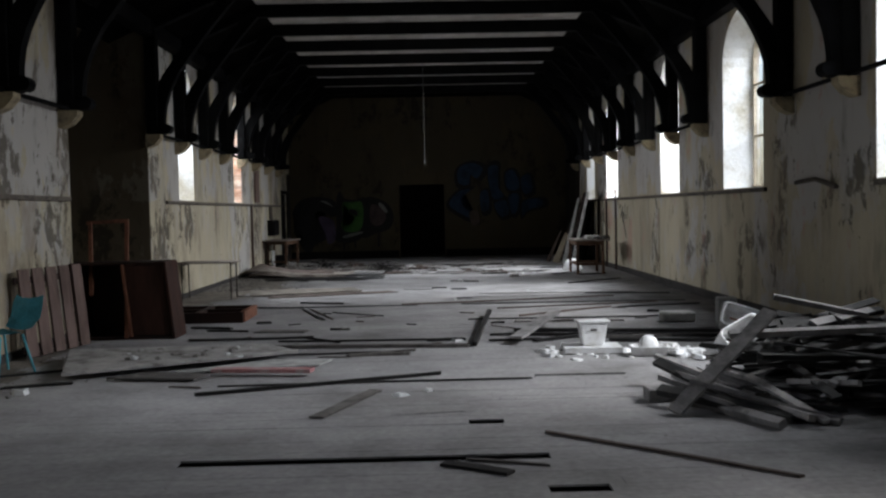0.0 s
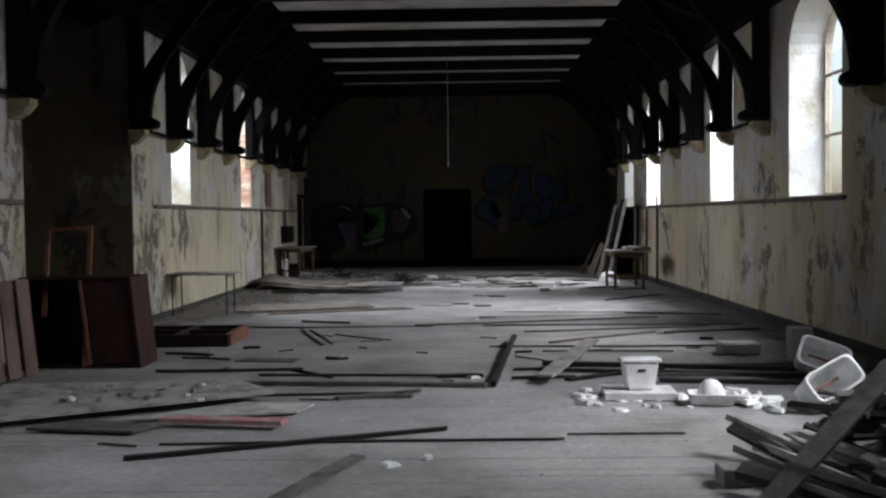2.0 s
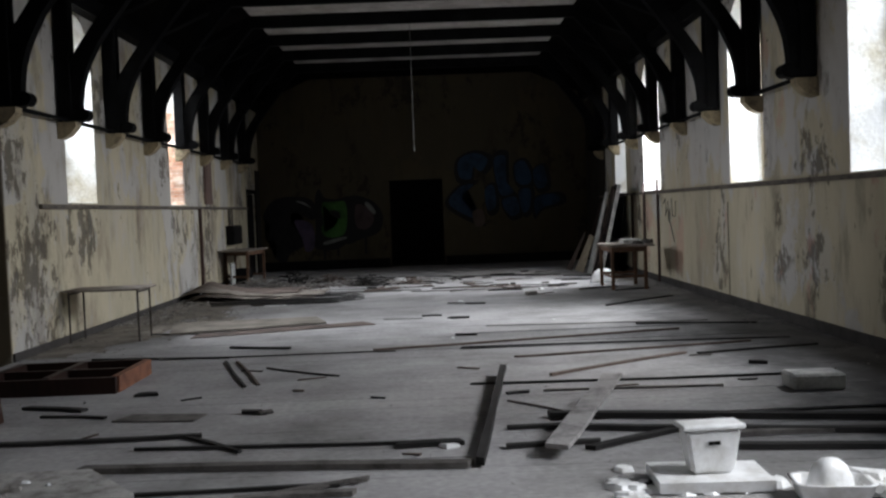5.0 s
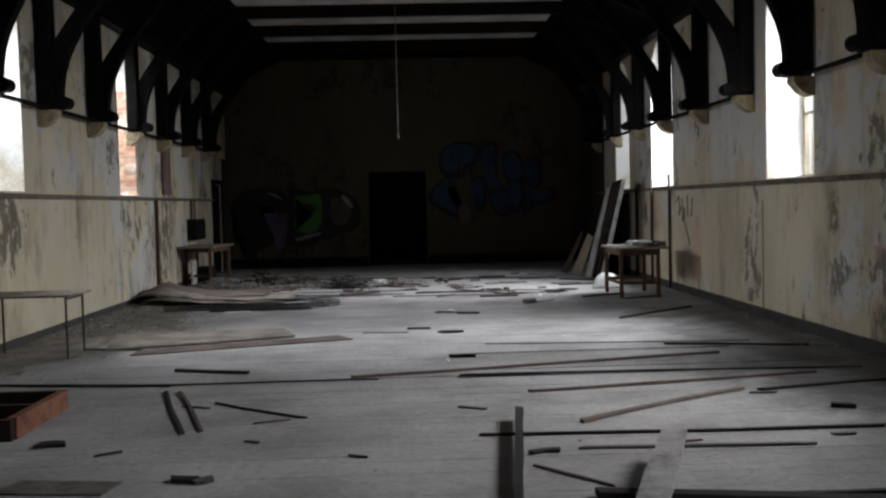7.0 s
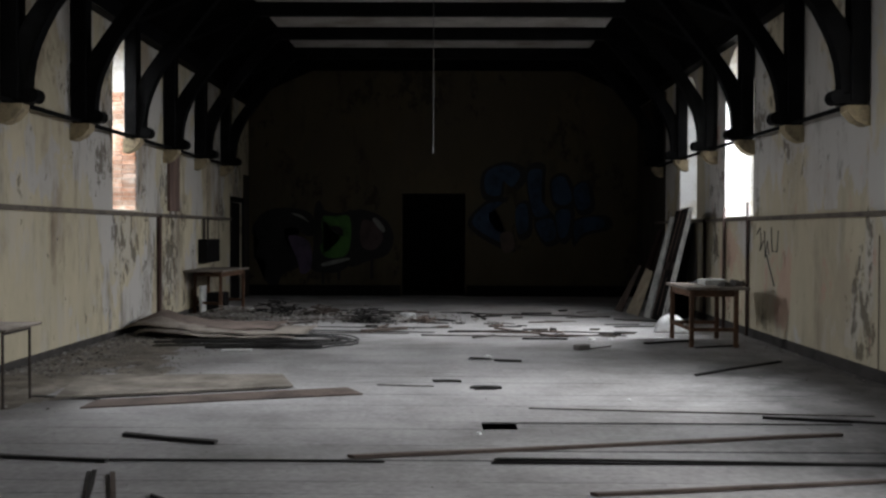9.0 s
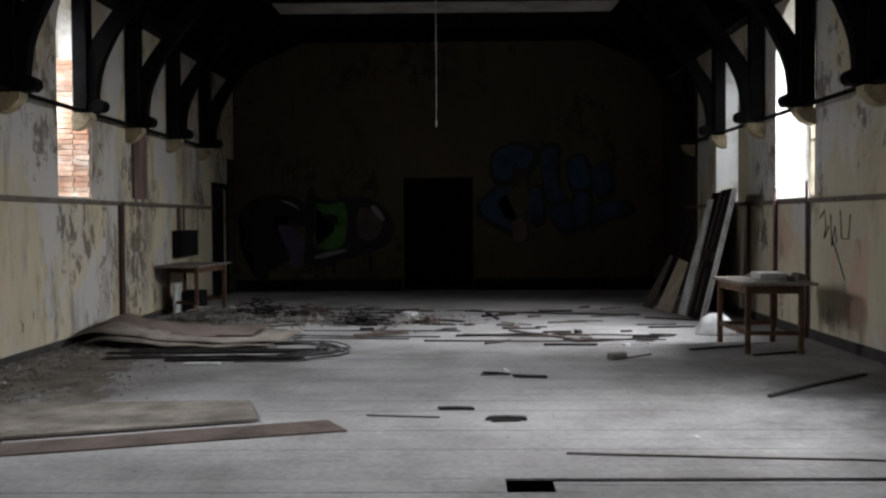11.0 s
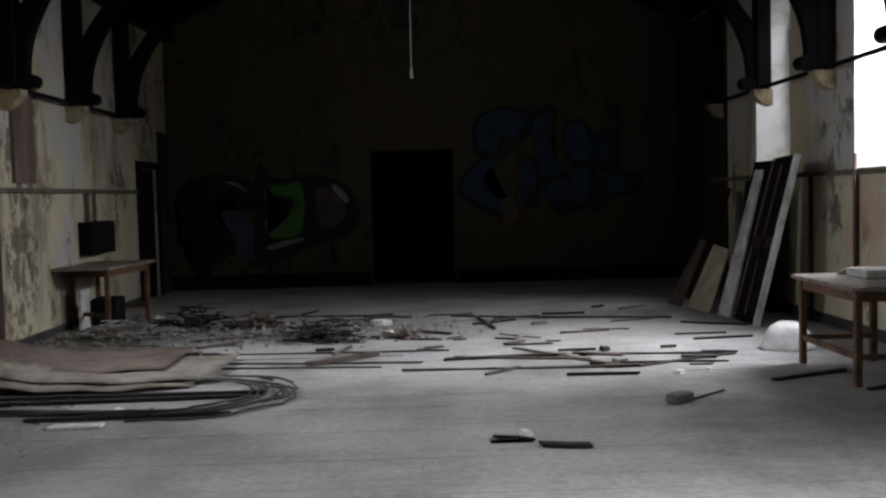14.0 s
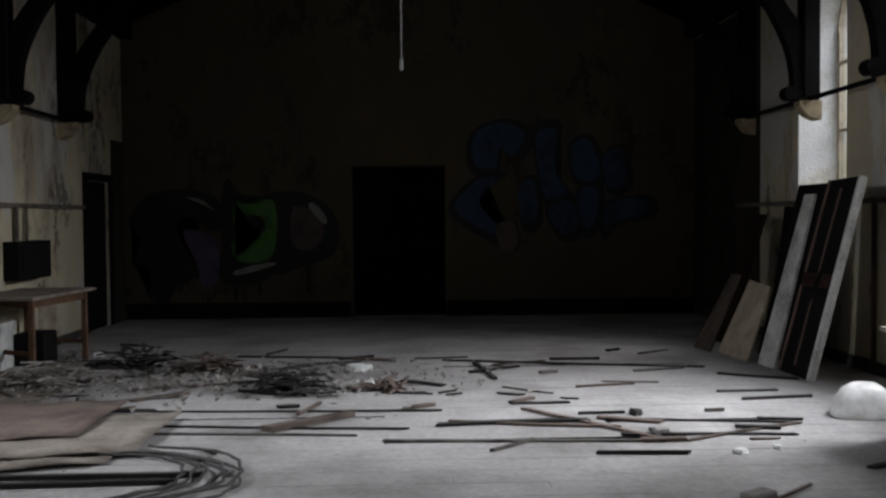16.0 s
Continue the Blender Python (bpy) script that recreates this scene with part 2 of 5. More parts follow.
M_BOARD = mat("chipboard_sheet", (0.42, 0.405, 0.385), 0.85, (0.2, 0.185, 0.17), 5, 60)
M_PALE = mat("pale_painted_board", (0.52, 0.52, 0.5), 0.7, (0.3, 0.3, 0.29), 4, 40)
M_TAN = mat("tan_hardboard", (0.42, 0.36, 0.27), 0.75, (0.3, 0.25, 0.18), 4, 40)
M_BROWN = mat("dark_varnished_wood", (0.022, 0.009, 0.006), 0.55, (0.01, 0.004, 0.003), 3, 30, stretch=(1, 1, 0.2))
M_BROWNL = mat("worn_brown_wood_edge", (0.2, 0.085, 0.05), 0.6, (0.1, 0.04, 0.025), 5, 40)
M_SLAT = mat("faded_brown_slat", (0.15, 0.10, 0.085), 0.7, (0.08, 0.05, 0.04), 4, 30, stretch=(1, 1, 0.2))
M_TABLE = mat("worn_table_wood", (0.12, 0.065, 0.038), 0.65, (0.06, 0.033, 0.02), 5, 40)
M_TOP = mat("dusty_table_top", (0.22, 0.19, 0.165), 0.75, (0.12, 0.095, 0.075), 5, 40)
M_STEEL = mat("rusty_steel_tube", (0.06, 0.05, 0.045), 0.6, (0.04, 0.03, 0.02), 12, 60, metal=0.4)
M_BLUE = mat("teal_plastic", (0.13, 0.43, 0.52), 0.45, (0.08, 0.3, 0.37), 4, 40, 0.3, 0.03)
M_RED = mat("faded_red_paint", (0.42, 0.2, 0.2), 0.75, (0.5, 0.42, 0.41), 5, 40)
M_WHITE = mat("grubby_white", (0.72, 0.73, 0.73), 0.7, (0.5, 0.5, 0.48), 7, 40)
M_BLACK = mat("black_paint", (0.009, 0.008, 0.008), 0.7, spec=0.1)
M_RUBBLE = mat("plaster_rubble", (0.26, 0.245, 0.23), 0.95, (0.10, 0.09, 0.08), 14, 60, light=(0.45, 0.43, 0.4))
M_LINO = mat("curling_lino", (0.17, 0.148, 0.125), 0.85, (0.09, 0.075, 0.062), 3, 30, light=(0.26, 0.23, 0.2))
M_CABLE = mat("dusty_black_cable", (0.05, 0.048, 0.047), 0.6)
M_CORD = mat("grey_cord", (0.2, 0.2, 0.19), 0.7)
M_PIPE = mat("dark_painted_pipe", (0.06, 0.035, 0.03), 0.5)
M_RAIL = mat("grimy_dado_rail", (0.13, 0.11, 0.09), 0.7, (0.06, 0.05, 0.045), 5, 40)
M_SKIRT = mat("dark_skirting", (0.05, 0.045, 0.042), 0.7)
M_G_BLACK = mat("spray_black", (0.012, 0.012, 0.013), 0.6)
M_G_GREEN = mat("spray_green", (0.05, 0.15, 0.03), 0.6)
M_G_PURPLE = mat("spray_purple", (0.08, 0.06, 0.11), 0.6)
M_G_BLUE = mat("spray_blue", (0.016, 0.042, 0.09), 0.6, (0.008, 0.018, 0.04))
M_G_WHITE = mat("spray_white", (0.2, 0.21, 0.2), 0.6)
M_GROUND = mat("yard_ground", (0.12, 0.12, 0.10), 0.9, scale=0.4)

M_GLASS = bpy.data.materials.new("dirty_window_glass")
M_GLASS.use_nodes = True
_n = M_GLASS.node_tree
_t, _g, _x = _n.nodes.new("ShaderNodeBsdfTransparent"), _n.nodes.new("ShaderNodeBsdfGlossy"), _n.nodes.new("ShaderNodeMixShader")
_t.inputs[0].default_value, _g.inputs["Roughness"].default_value, _x.inputs[0].default_value = (0.93, 0.95, 0.96, 1), 0.08, 0.06
_n.links.new(_t.outputs[0], _x.inputs[1]); _n.links.new(_g.outputs[0], _x.inputs[2])
_n.links.new(_x.outputs[0], _n.nodes["Material Output"].inputs[0])

# ---- building helpers ----
def part(name, bm, material, parent=None, label="", smooth=False):
    """Link a bmesh as one mesh object, under a thing or a part."""
    me = bpy.data.meshes.new(name)
    bmesh.ops.recalc_face_normals(bm, faces=bm.faces)
    bm.to_mesh(me); bm.free()
    me.materials.append(material)
    if smooth:
        for p in me.polygons: p.use_smooth = True
    ob = new(name, me)
    if parent: ob.parent = parent
    if label: tagged(ob, label)
    return ob


def thing(name, label, category, group="", m=None):
    ob = tagged(new(name), label, category, group)
    if m is not None: ob.matrix_basis = m
    return ob


def box(bm, x0, x1, y0, y1, z0, z1, m=None):
    c = [(x, y, z) for z in (z0, z1) for y in (y0, y1) for x in (x0, x1)]
    v = [bm.verts.new(m @ Vector(p) if m else p) for p in c]
    for f in ((0, 2, 3, 1), (4, 5, 7, 6), (0, 1, 5, 4), (2, 6, 7, 3), (0, 4, 6, 2), (1, 3, 7, 5)):
        bm.faces.new([v[i] for i in f])
    return v


def boxes(*args, m=None, bevel=0.0):
    bm = bmesh.new()
    for a in args: box(bm, *a, m=m)
    if bevel: bmesh.ops.bevel(bm, geom=bm.edges[:], offset=bevel, segments=1, affect="EDGES")
    return bm


def prism(bm, poly, axis, a, b):
    """A convex outline in two coordinates, drawn out along the third."""
    def at(p, d):
        return {"x": (d, p[0], p[1]), "y": (p[0], d, p[1]), "z": (p[0], p[1], d)}[axis]
    u, w = [bm.verts.new(at(p, a)) for p in poly], [bm.verts.new(at(p, b)) for p in poly]
    bm.faces.new(u); bm.faces.new(w[::-1])
    for i in range(len(poly)):
        j = (i + 1) % len(poly)
        bm.faces.new((u[i], u[j], w[j], w[i]))


def tube(bm, pts, r, seg=8):
    """A round bar through points."""
    pts = [Vector(p) for p in pts]
    rings = []
    for i, p in enumerate(pts):
        d = (pts[min(i + 1, len(pts) - 1)] - pts[max(i - 1, 0)]).normalized()
        s = d.cross(Vector((0, 0, 1)) if abs(d.z) < 0.9 else Vector((1, 0, 0))).normalized()
        t = d.cross(s)
        rings.append([bm.verts.new(p + (s * math.cos(k * math.tau / seg) + t * math.sin(k * math.tau / seg)) * r) for k in range(seg)])
    for a, b in zip(rings, rings[1:]):
        for k in range(seg):
            bm.faces.new((a[k], a[(k + 1) % seg], b[(k + 1) % seg], b[k]))
    bm.faces.new(rings[0][::-1]); bm.faces.new(rings[-1])


def bar(bm, p, q, w, h, up=(0, 0, 1)):
    """A rectangular bar from p to q, w wide and h thick along up."""
    p, q = Vector(p), Vector(q)
    d = (q - p).normalized()
    s = d.cross(Vector(up)).normalized()
    t = s.cross(d).normalized()
    v = [bm.verts.new(e + s * (a * w / 2) + t * (b * h / 2)) for e in (p, q) for a, b in ((-1, -1), (1, -1), (1, 1), (-1, 1))]
    for f in ((0, 1, 2, 3), (7, 6, 5, 4), (0, 4, 5, 1), (1, 5, 6, 2), (2, 6, 7, 3), (3, 7, 4, 0)):
        bm.faces.new([v[i] for i in f])


# ---- plan ----
XL, XR, YB, YN = -4.63, 5.16, 33.2, -4.0
TH, TOP = 0.62, 5.0
XC0, XC1, ZC = -3.0, 3.52, 5.67
SILL_L, SILL_R = 1.94, 1.88
# Windows starting before y 7.5 are unseen, assumed to light the near floor.
WIN_R = [(2.6, 4.5), (7.9, 9.95), (13.45, 15.35), (18.1, 19.6), (24.1, 25.65), (27.5, 28.85)]
WIN_L = [(2.2, 3.6), (7.0, 8.4), (18.3, 19.5), (23.6, 24.75)]
TRUSS_Y = [2.3, 4.3, 6.35, 8.35, 10.4, 12.35, 16.25, 18.15, 20.1, 22.1, 24.15, 26.2, 28.25, 30.35]


def arch(y0, y1, zs, zt, n=8):
    """Points of a pointed arch from one springing to the other."""
    mid, out = (y0 + y1) / 2, []
    for i in range(n + 1):
        a = math.sin(i / n * math.pi / 2)
        out.append((y0 + (mid - y0) * (1 - math.cos(i / n * math.pi / 2)), zs + (zt - zs) * a))
    return out + [(2 * mid - y, z) for y, z in out[-2::-1]]


def long_wall(name, xa, xb, openings, label, material):
    """A side wall along y, openings (y0, y1, z0, springing, top), arched where springing < top."""
    bm = bmesh.new()
    y = YN - 0.5
    for y0, y1, z0, zs, zt in sorted(openings):
        box(bm, xa, xb, y, y0, -0.3, TOP)
        if z0 > 0: box(bm, xa, xb, y0, y1, -0.3, z0)
        if zs < zt:
            pts = arch(y0, y1, zs, zt)
            for (p, q) in zip(pts, pts[1:]):
                if q[0] - p[0] > 1e-5: prism(bm, [p, q, (q[0], TOP), (p[0], TOP)], "x", xa, xb)
        else:
            box(bm, xa, xb, y0, y1, zt, TOP)
        y = y1
    box(bm, xa, xb, y, YB + 0.5, -0.3, TOP)
    return tagged(part(name, bm, material), label, "wall", kind="structure")


long_wall("wall_east", XR, XR + TH, [(a, b, SILL_R, 3.9, 4.7) for a, b in WIN_R], "cream painted wall peeling to grey plaster", M_WALL)
long_wall("wall_west", XL - TH, XL, [(a, b, SILL_L, 3.9, 4.7) for a, b in WIN_L] + [(12.6, 16.3, 0, 4.85, 4.85), (31.35, 32.4, 0, 2.3, 2.3)], "cream painted wall with peeling and damp streaks", M_WALL_STAINED_DIM)
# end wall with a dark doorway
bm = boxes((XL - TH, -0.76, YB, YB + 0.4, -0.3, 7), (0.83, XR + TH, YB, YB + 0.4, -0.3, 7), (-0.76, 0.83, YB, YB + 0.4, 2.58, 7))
tagged(part("wall_north", bm, M_BACK), "cream end wall with painted-in shade, graffiti and doorway", "wall", kind="structure")
# Added passage: near-black walls paint its darkness behind the doorway.
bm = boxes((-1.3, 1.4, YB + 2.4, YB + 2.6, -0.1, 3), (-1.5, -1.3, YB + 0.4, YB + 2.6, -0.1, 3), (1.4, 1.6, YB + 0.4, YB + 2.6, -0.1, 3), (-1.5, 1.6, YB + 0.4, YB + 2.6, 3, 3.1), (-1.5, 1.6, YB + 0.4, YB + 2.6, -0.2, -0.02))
tagged(part("wall_passage", bm, M_VOID), "near-black passage walls, the darkness painted on", "wall", kind="structure")
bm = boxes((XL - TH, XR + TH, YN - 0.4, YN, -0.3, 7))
tagged(part("wall_south", bm, M_BACK), "plain end wall in the same shaded cream", "wall", kind="structure")
# alcove on the west side, and a side room painted near-black by the small door
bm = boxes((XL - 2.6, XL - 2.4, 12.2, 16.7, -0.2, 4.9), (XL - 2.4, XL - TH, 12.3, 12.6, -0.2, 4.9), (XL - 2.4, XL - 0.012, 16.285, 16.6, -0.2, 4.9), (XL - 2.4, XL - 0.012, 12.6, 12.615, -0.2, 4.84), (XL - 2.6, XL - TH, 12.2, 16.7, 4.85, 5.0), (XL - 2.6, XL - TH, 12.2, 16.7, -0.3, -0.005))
tagged(part("wall_alcove", bm, M_ALCOVE), "dark brown stained plaster alcove walls", "wall", kind="structure")
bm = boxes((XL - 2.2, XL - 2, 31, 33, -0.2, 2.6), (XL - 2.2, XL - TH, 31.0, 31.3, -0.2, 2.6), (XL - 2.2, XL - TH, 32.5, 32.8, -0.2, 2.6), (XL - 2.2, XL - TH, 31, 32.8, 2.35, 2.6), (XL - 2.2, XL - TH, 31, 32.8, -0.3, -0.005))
tagged(part("wall_side_room", bm, M_VOID), "near-black side room walls, the darkness painted on", "wall", kind="structure")
# dark panels as shade on the last bay; black leaf in the west doorway
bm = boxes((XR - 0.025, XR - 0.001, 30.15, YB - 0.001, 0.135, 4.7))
tagged(part("wall_shade_panel", bm, M_END_SHADE), "thin dark panel painting shade on the last bay", "wall", kind="structure")
# The shut door is made up: its black keeps the doorway dark.
dr = tagged(new("door_1"), "black leaf added to darken the side doorway", "door", kind="structure")
part("door_leaf", boxes((XL - 0.09, XL - 0.045, 31.36, 32.39, 0.001, 2.29), bevel=0.004), M_BLACK, dr)
for z0, z1 in ((0.2, 1.0), (1.2, 2.1)): part("door_panel", boxes((XL - 0.045, XL - 0.035, 31.5, 32.25, z0, z1), bevel=0.003), M_BLACK, dr)
bm = boxes((XL, XL + 0.03, 31.2, 31.345, 0.001, 2.42), (XL, XL + 0.03, 32.405, 32.55, 0.001, 2.42), (XL, XL + 0.03, 31.345, 32.405, 2.305, 2.42))
part("door_casing", bm, M_BLACK, dr)
# Another added panel carries the shade on to the north corner.
tagged(part("wall_shade_panel", boxes((XL + 0.001, XL + 0.025, 32.56, YB - 0.031, 0.001, 3.0)), M_END_SHADE), "thin dark panel painting shade beside the side doorway", "wall", kind="structure")
# roof: flat pale ceiling between sloping dark boarding
bm = boxes((XC0, XC1, YN - 0.4, 30.7, ZC, ZC + 0.1))
tagged(part("ceiling", bm, M_CEIL), "pale stained flat ceiling plaster", "ceiling", kind="structure")
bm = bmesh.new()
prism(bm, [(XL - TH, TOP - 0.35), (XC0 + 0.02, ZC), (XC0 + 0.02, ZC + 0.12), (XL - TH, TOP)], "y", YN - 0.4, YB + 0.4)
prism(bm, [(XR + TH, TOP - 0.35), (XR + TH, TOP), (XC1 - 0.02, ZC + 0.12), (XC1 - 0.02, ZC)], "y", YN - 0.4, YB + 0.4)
# Last bay: a near-black sheet paints the darkness of the ceiling there.
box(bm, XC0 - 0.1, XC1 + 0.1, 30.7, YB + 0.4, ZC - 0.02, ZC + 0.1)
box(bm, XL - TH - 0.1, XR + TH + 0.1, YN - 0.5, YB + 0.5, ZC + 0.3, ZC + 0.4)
tagged(part("ceiling_slope", bm, M_ROOF), "dark boarded roof slopes, last bay's ceiling darkness painted in", "roof", kind="structure")
# ground, sub-floor
bm = boxes((-500, 500, -500, 500, -0.8, -0.75))
tagged(part("ground", bm, M_GROUND), "dark yard ground outside", "ground", kind="structure")
bm = boxes((XL - TH, XR + TH, YN - 0.4, YB + 2.7, -0.4, -0.3))
tagged(part("sub_floor", bm, M_VOID), "near-black sheet for the darkness beneath the floorboards", "floor", kind="structure")

# black strips added under the roof slopes to darken the upper walls
for nm, x0, x1 in (("trim_dark_strip_east", XR - 0.2, XR), ("trim_dark_strip_west", XL, XL + 0.2)):
    tagged(part(nm, boxes((x0, x1, YN, YB, 4.74, 5.0)), M_TIMBER), "black strip added to darken the wall top", "trim", kind="structure")

# rails and skirtings
def rail(name, x, inward, spans, z0, z1, d, material, label):
    bm = bmesh.new()
    for a, b in spans: box(bm, min(x, x + inward * d), max(x, x + inward * d), a, b, z0, z1)
    tagged(part(name, bm, material), label, "trim", kind="structure")

rail("trim_dado_east", XR, -1, [(YN, 9.9), (13.3, 31)], SILL_R - 0.07, SILL_R - 0.01, 0.05, M_RAIL, "grimy dado rail below the sills")
rail("trim_dado_west", XL, 1, [(YN, 12.5), (17.3, 31.2)], SILL_L - 0.08, SILL_L - 0.02, 0.05, M_RAIL, "grimy dado rail below the sills")
rail("baseboard_east", XR, -1, [(YN, YB)], 0, 0.13, 0.03, M_SKIRT, "dark worn skirting board")
rail("baseboard_west", XL, 1, [(YN, 12.6), (16.3, 31.3)], 0, 0.1, 0.03, M_SKIRT, "dark worn skirting board")
bm = boxes((XL, -0.8, YB - 0.03, YB, 0, 0.27), (0.87, XR - 0.03, YB - 0.03, YB, 0, 0.27))
tagged(part("baseboard_north", bm, M_BLACK), "dark worn skirting board", "trim", kind="structure")


# windows: frame near the outer face, mullion, transom, panes, sill
def window(i, x, side, y0, y1, z0):
    w = tagged(new(f"window_{i}"), "tall arched window with grimy frame and glass", "window", kind="structure")
    xo = x + side * 0.5
    a, b = min(xo, xo + side * 0.06), max(xo, xo + side * 0.06)
    bm = boxes((a, b, y0, y0 + 0.06, z0, 4.0), (a, b, y1 - 0.06, y1, z0, 4.0), (a, b, y0 + 0.06, y1 - 0.06, z0, z0 + 0.06))
    pts = arch(y0, y1, 3.9, 4.7)
    for p, q in zip(pts, pts[1:]): bar(bm, ((a + b) / 2, *p), ((a + b) / 2, *q), 0.058, 0.07, (1, 0, 0))
    part("window_frame", bm, M_TAN, w)
    mid = (y0 + y1) / 2
    part("mullion", boxes((a + 0.005, b - 0.005, mid - 0.025, mid + 0.025, z0 + 0.06, 4.62)), M_TAN, w)
    for z in (2.75, 3.6): part("transom", boxes((a + 0.01, b - 0.01, y0 + 0.06, y1 - 0.06, z - 0.02, z + 0.02)), M_TAN, w)
    for p, q in ((y0 + 0.05, mid - 0.02), (mid + 0.02, y1 - 0.05)):
        g = part("pane", boxes((xo + side * 0.028, xo + side * 0.032, p, q, z0 + 0.05, 3.9)), M_GLASS, w)
        g.visible_shadow = False
    # plastered reveals and sill lining
    e = 0.012
    sx = sorted((x + side * 0.004, x + side * 0.5))
    part("sill", boxes((sx[0], sx[1], y0 + 0.001, y1 - 0.001, z0, z0 + e)), M_REVEAL, w)
    for p in (y0, y1 - e):
        part("reveal", boxes((sx[0], sx[1], p, p + e, z0 + e, 3.9)), M_REVEAL, w)
    bm = bmesh.new()
    for p, q in zip(pts, pts[1:]): bar(bm, ((sx[0] + sx[1]) / 2, p[0], p[1] - 0.004), ((sx[0] + sx[1]) / 2, q[0], q[1] - 0.004), sx[1] - sx[0], 0.01)
    part("arch_reveal", bm, M_REVEAL, w)
    return w

n = 1
for a, b in WIN_R: window(n, XR, 1, a, b, SILL_R); n += 1
for a, b in WIN_L: window(n, XL, -1, a, b, SILL_L); n += 1

# ---- trusses ----
def truss():
    t = thing("roof_truss", "black timber roof truss with curved braces and collar", "truss", "hall roof trusses")
    for sgn, xw in ((1, XL), (-1, XR)):
        X = lambda d: xw + sgn * d
        s = lambda p, q: sorted((X(p), X(q)))
        part("wall_post", boxes((*s(0.02, 0.22), -0.11, 0.11, 3.1, 5.05), bevel=0.012), M_TIMBER, t)
        # curved brace, from the foot to the collar
        bm = bmesh.new()
        # the foot follows the post, then the brace bends away and runs straight up to the collar
        pts = [(X(d), z) for d, z in ((0.21, 3.2), (0.22, 3.38), (0.25, 3.58), (0.31, 3.78), (0.4, 3.98), (0.53, 4.19), (0.7, 4.42), (0.9, 4.68), (1.12, 4.96), (1.4, 5.29), (1.68, 5.6))]
        rings = []
        for i, p in enumerate(pts):
            a, c = pts[max(i - 1, 0)], pts[min(i + 1, 10)]
            d = Vector((c[0] - a[0], 0, c[1] - a[1])).normalized()
            nn = Vector((-d.z, 0, d.x)) * (0.115 if i < 5 else 0.1)
            o = Vector((p[0], 0, p[1]))
            rings.append([bm.verts.new(o + nn * u + Vector((0, w, 0))) for u, w in ((-1, -0.08), (1, -0.08), (1, 0.08), (-1, 0.08))])
        for a, c in zip(rings, rings[1:]):
            for k in range(4): bm.faces.new((a[k], a[(k + 1) % 4], c[(k + 1) % 4], c[k]))
        bm.faces.new(rings[0]); bm.faces.new(rings[-1][::-1])
        part("brace", bm, M_TIMBER, t)
        # foot: post block with a rounded scroll
        bm = boxes((*s(0.02, 0.34), -0.095, 0.095, 3.06, 3.2), bevel=0.015)
        c = Vector((X(0.36), 0, 3.15))
        ring = [(c.x + 0.085 * math.cos(k * math.tau / 12), c.z + 0.085 * math.sin(k * math.tau / 12)) for k in range(12)]
        prism(bm, ring, "y", -0.1, 0.1)
        part("scroll_foot", bm, M_TIMBER, t)
        # rafter along the slope
        bm = bmesh.new()
        bar(bm, (X(0.0), 0, 4.86), (XC0 if sgn > 0 else XC1, 0, ZC - 0.1), 0.14, 0.2, (0, 1, 0))
        part("rafter", bm, M_TIMBER, t)
    part("collar", boxes((XC0 - 0.1, XC1 + 0.1, -0.075, 0.075, ZC - 0.24, ZC - 0.002), bevel=0.01), M_TIMBER, t)
    return t


first = truss()
first.matrix_basis = pose(0, TRUSS_Y[0], 0)
for y in TRUSS_Y[1:]: copy_thing(first, pose(0, y, 0))


def corbel(x, sgn, y):
    bm = bmesh.new()
    s = lambda d: x + sgn * d
    prof = [(s(0), 3.058), (s(0.26), 3.058), (s(0.26), 2.99), (s(0.16), 2.88), (s(0.05), 2.83), (s(0), 2.83)]
    prism(bm, prof, "y", y - 0.1, y + 0.1)
    return tagged(part("corbel", bm, M_STONE), "pale carved stone corbel under a truss foot", "corbel", "stone corbels")


def tie_rod(x, sgn, y0, y1):
    bm = bmesh.new()
    tube(bm, [(x + sgn * 0.14, y0, 3.08), (x + sgn * 0.14, y1, 3.08)], 0.03)
    return tagged(part("tie_rail", bm, M_TIMBER), "black rail joining two truss feet", "rail", "truss foot rails")

for y in TRUSS_Y:
    corbel(XL, 1, y); corbel(XR, -1, y)
for p, q in zip(TRUSS_Y, TRUSS_Y[1:]):
    if q - p < 3:
        tie_rod(XL, 1, p + 0.1, q - 0.1)
        if not 18 < p < 19: tie_rod(XR, -1, p + 0.1, q - 0.1)

# hanging cord
bm = bmesh.new()
tube(bm, [(0.18, 24.55, 2.95), (0.185, 24.55, 4), (0.18, 24.55, ZC)], 0.007, 6)
tube(bm, [(0.18, 24.55, 2.88), (0.18, 24.55, 2.97)], 0.014, 8)
tagged(part("light_cord", bm, M_CORD), "grey flex hanging from the ceiling without lamp", "cable")

# ---- things ----
rng = random.Random(11)


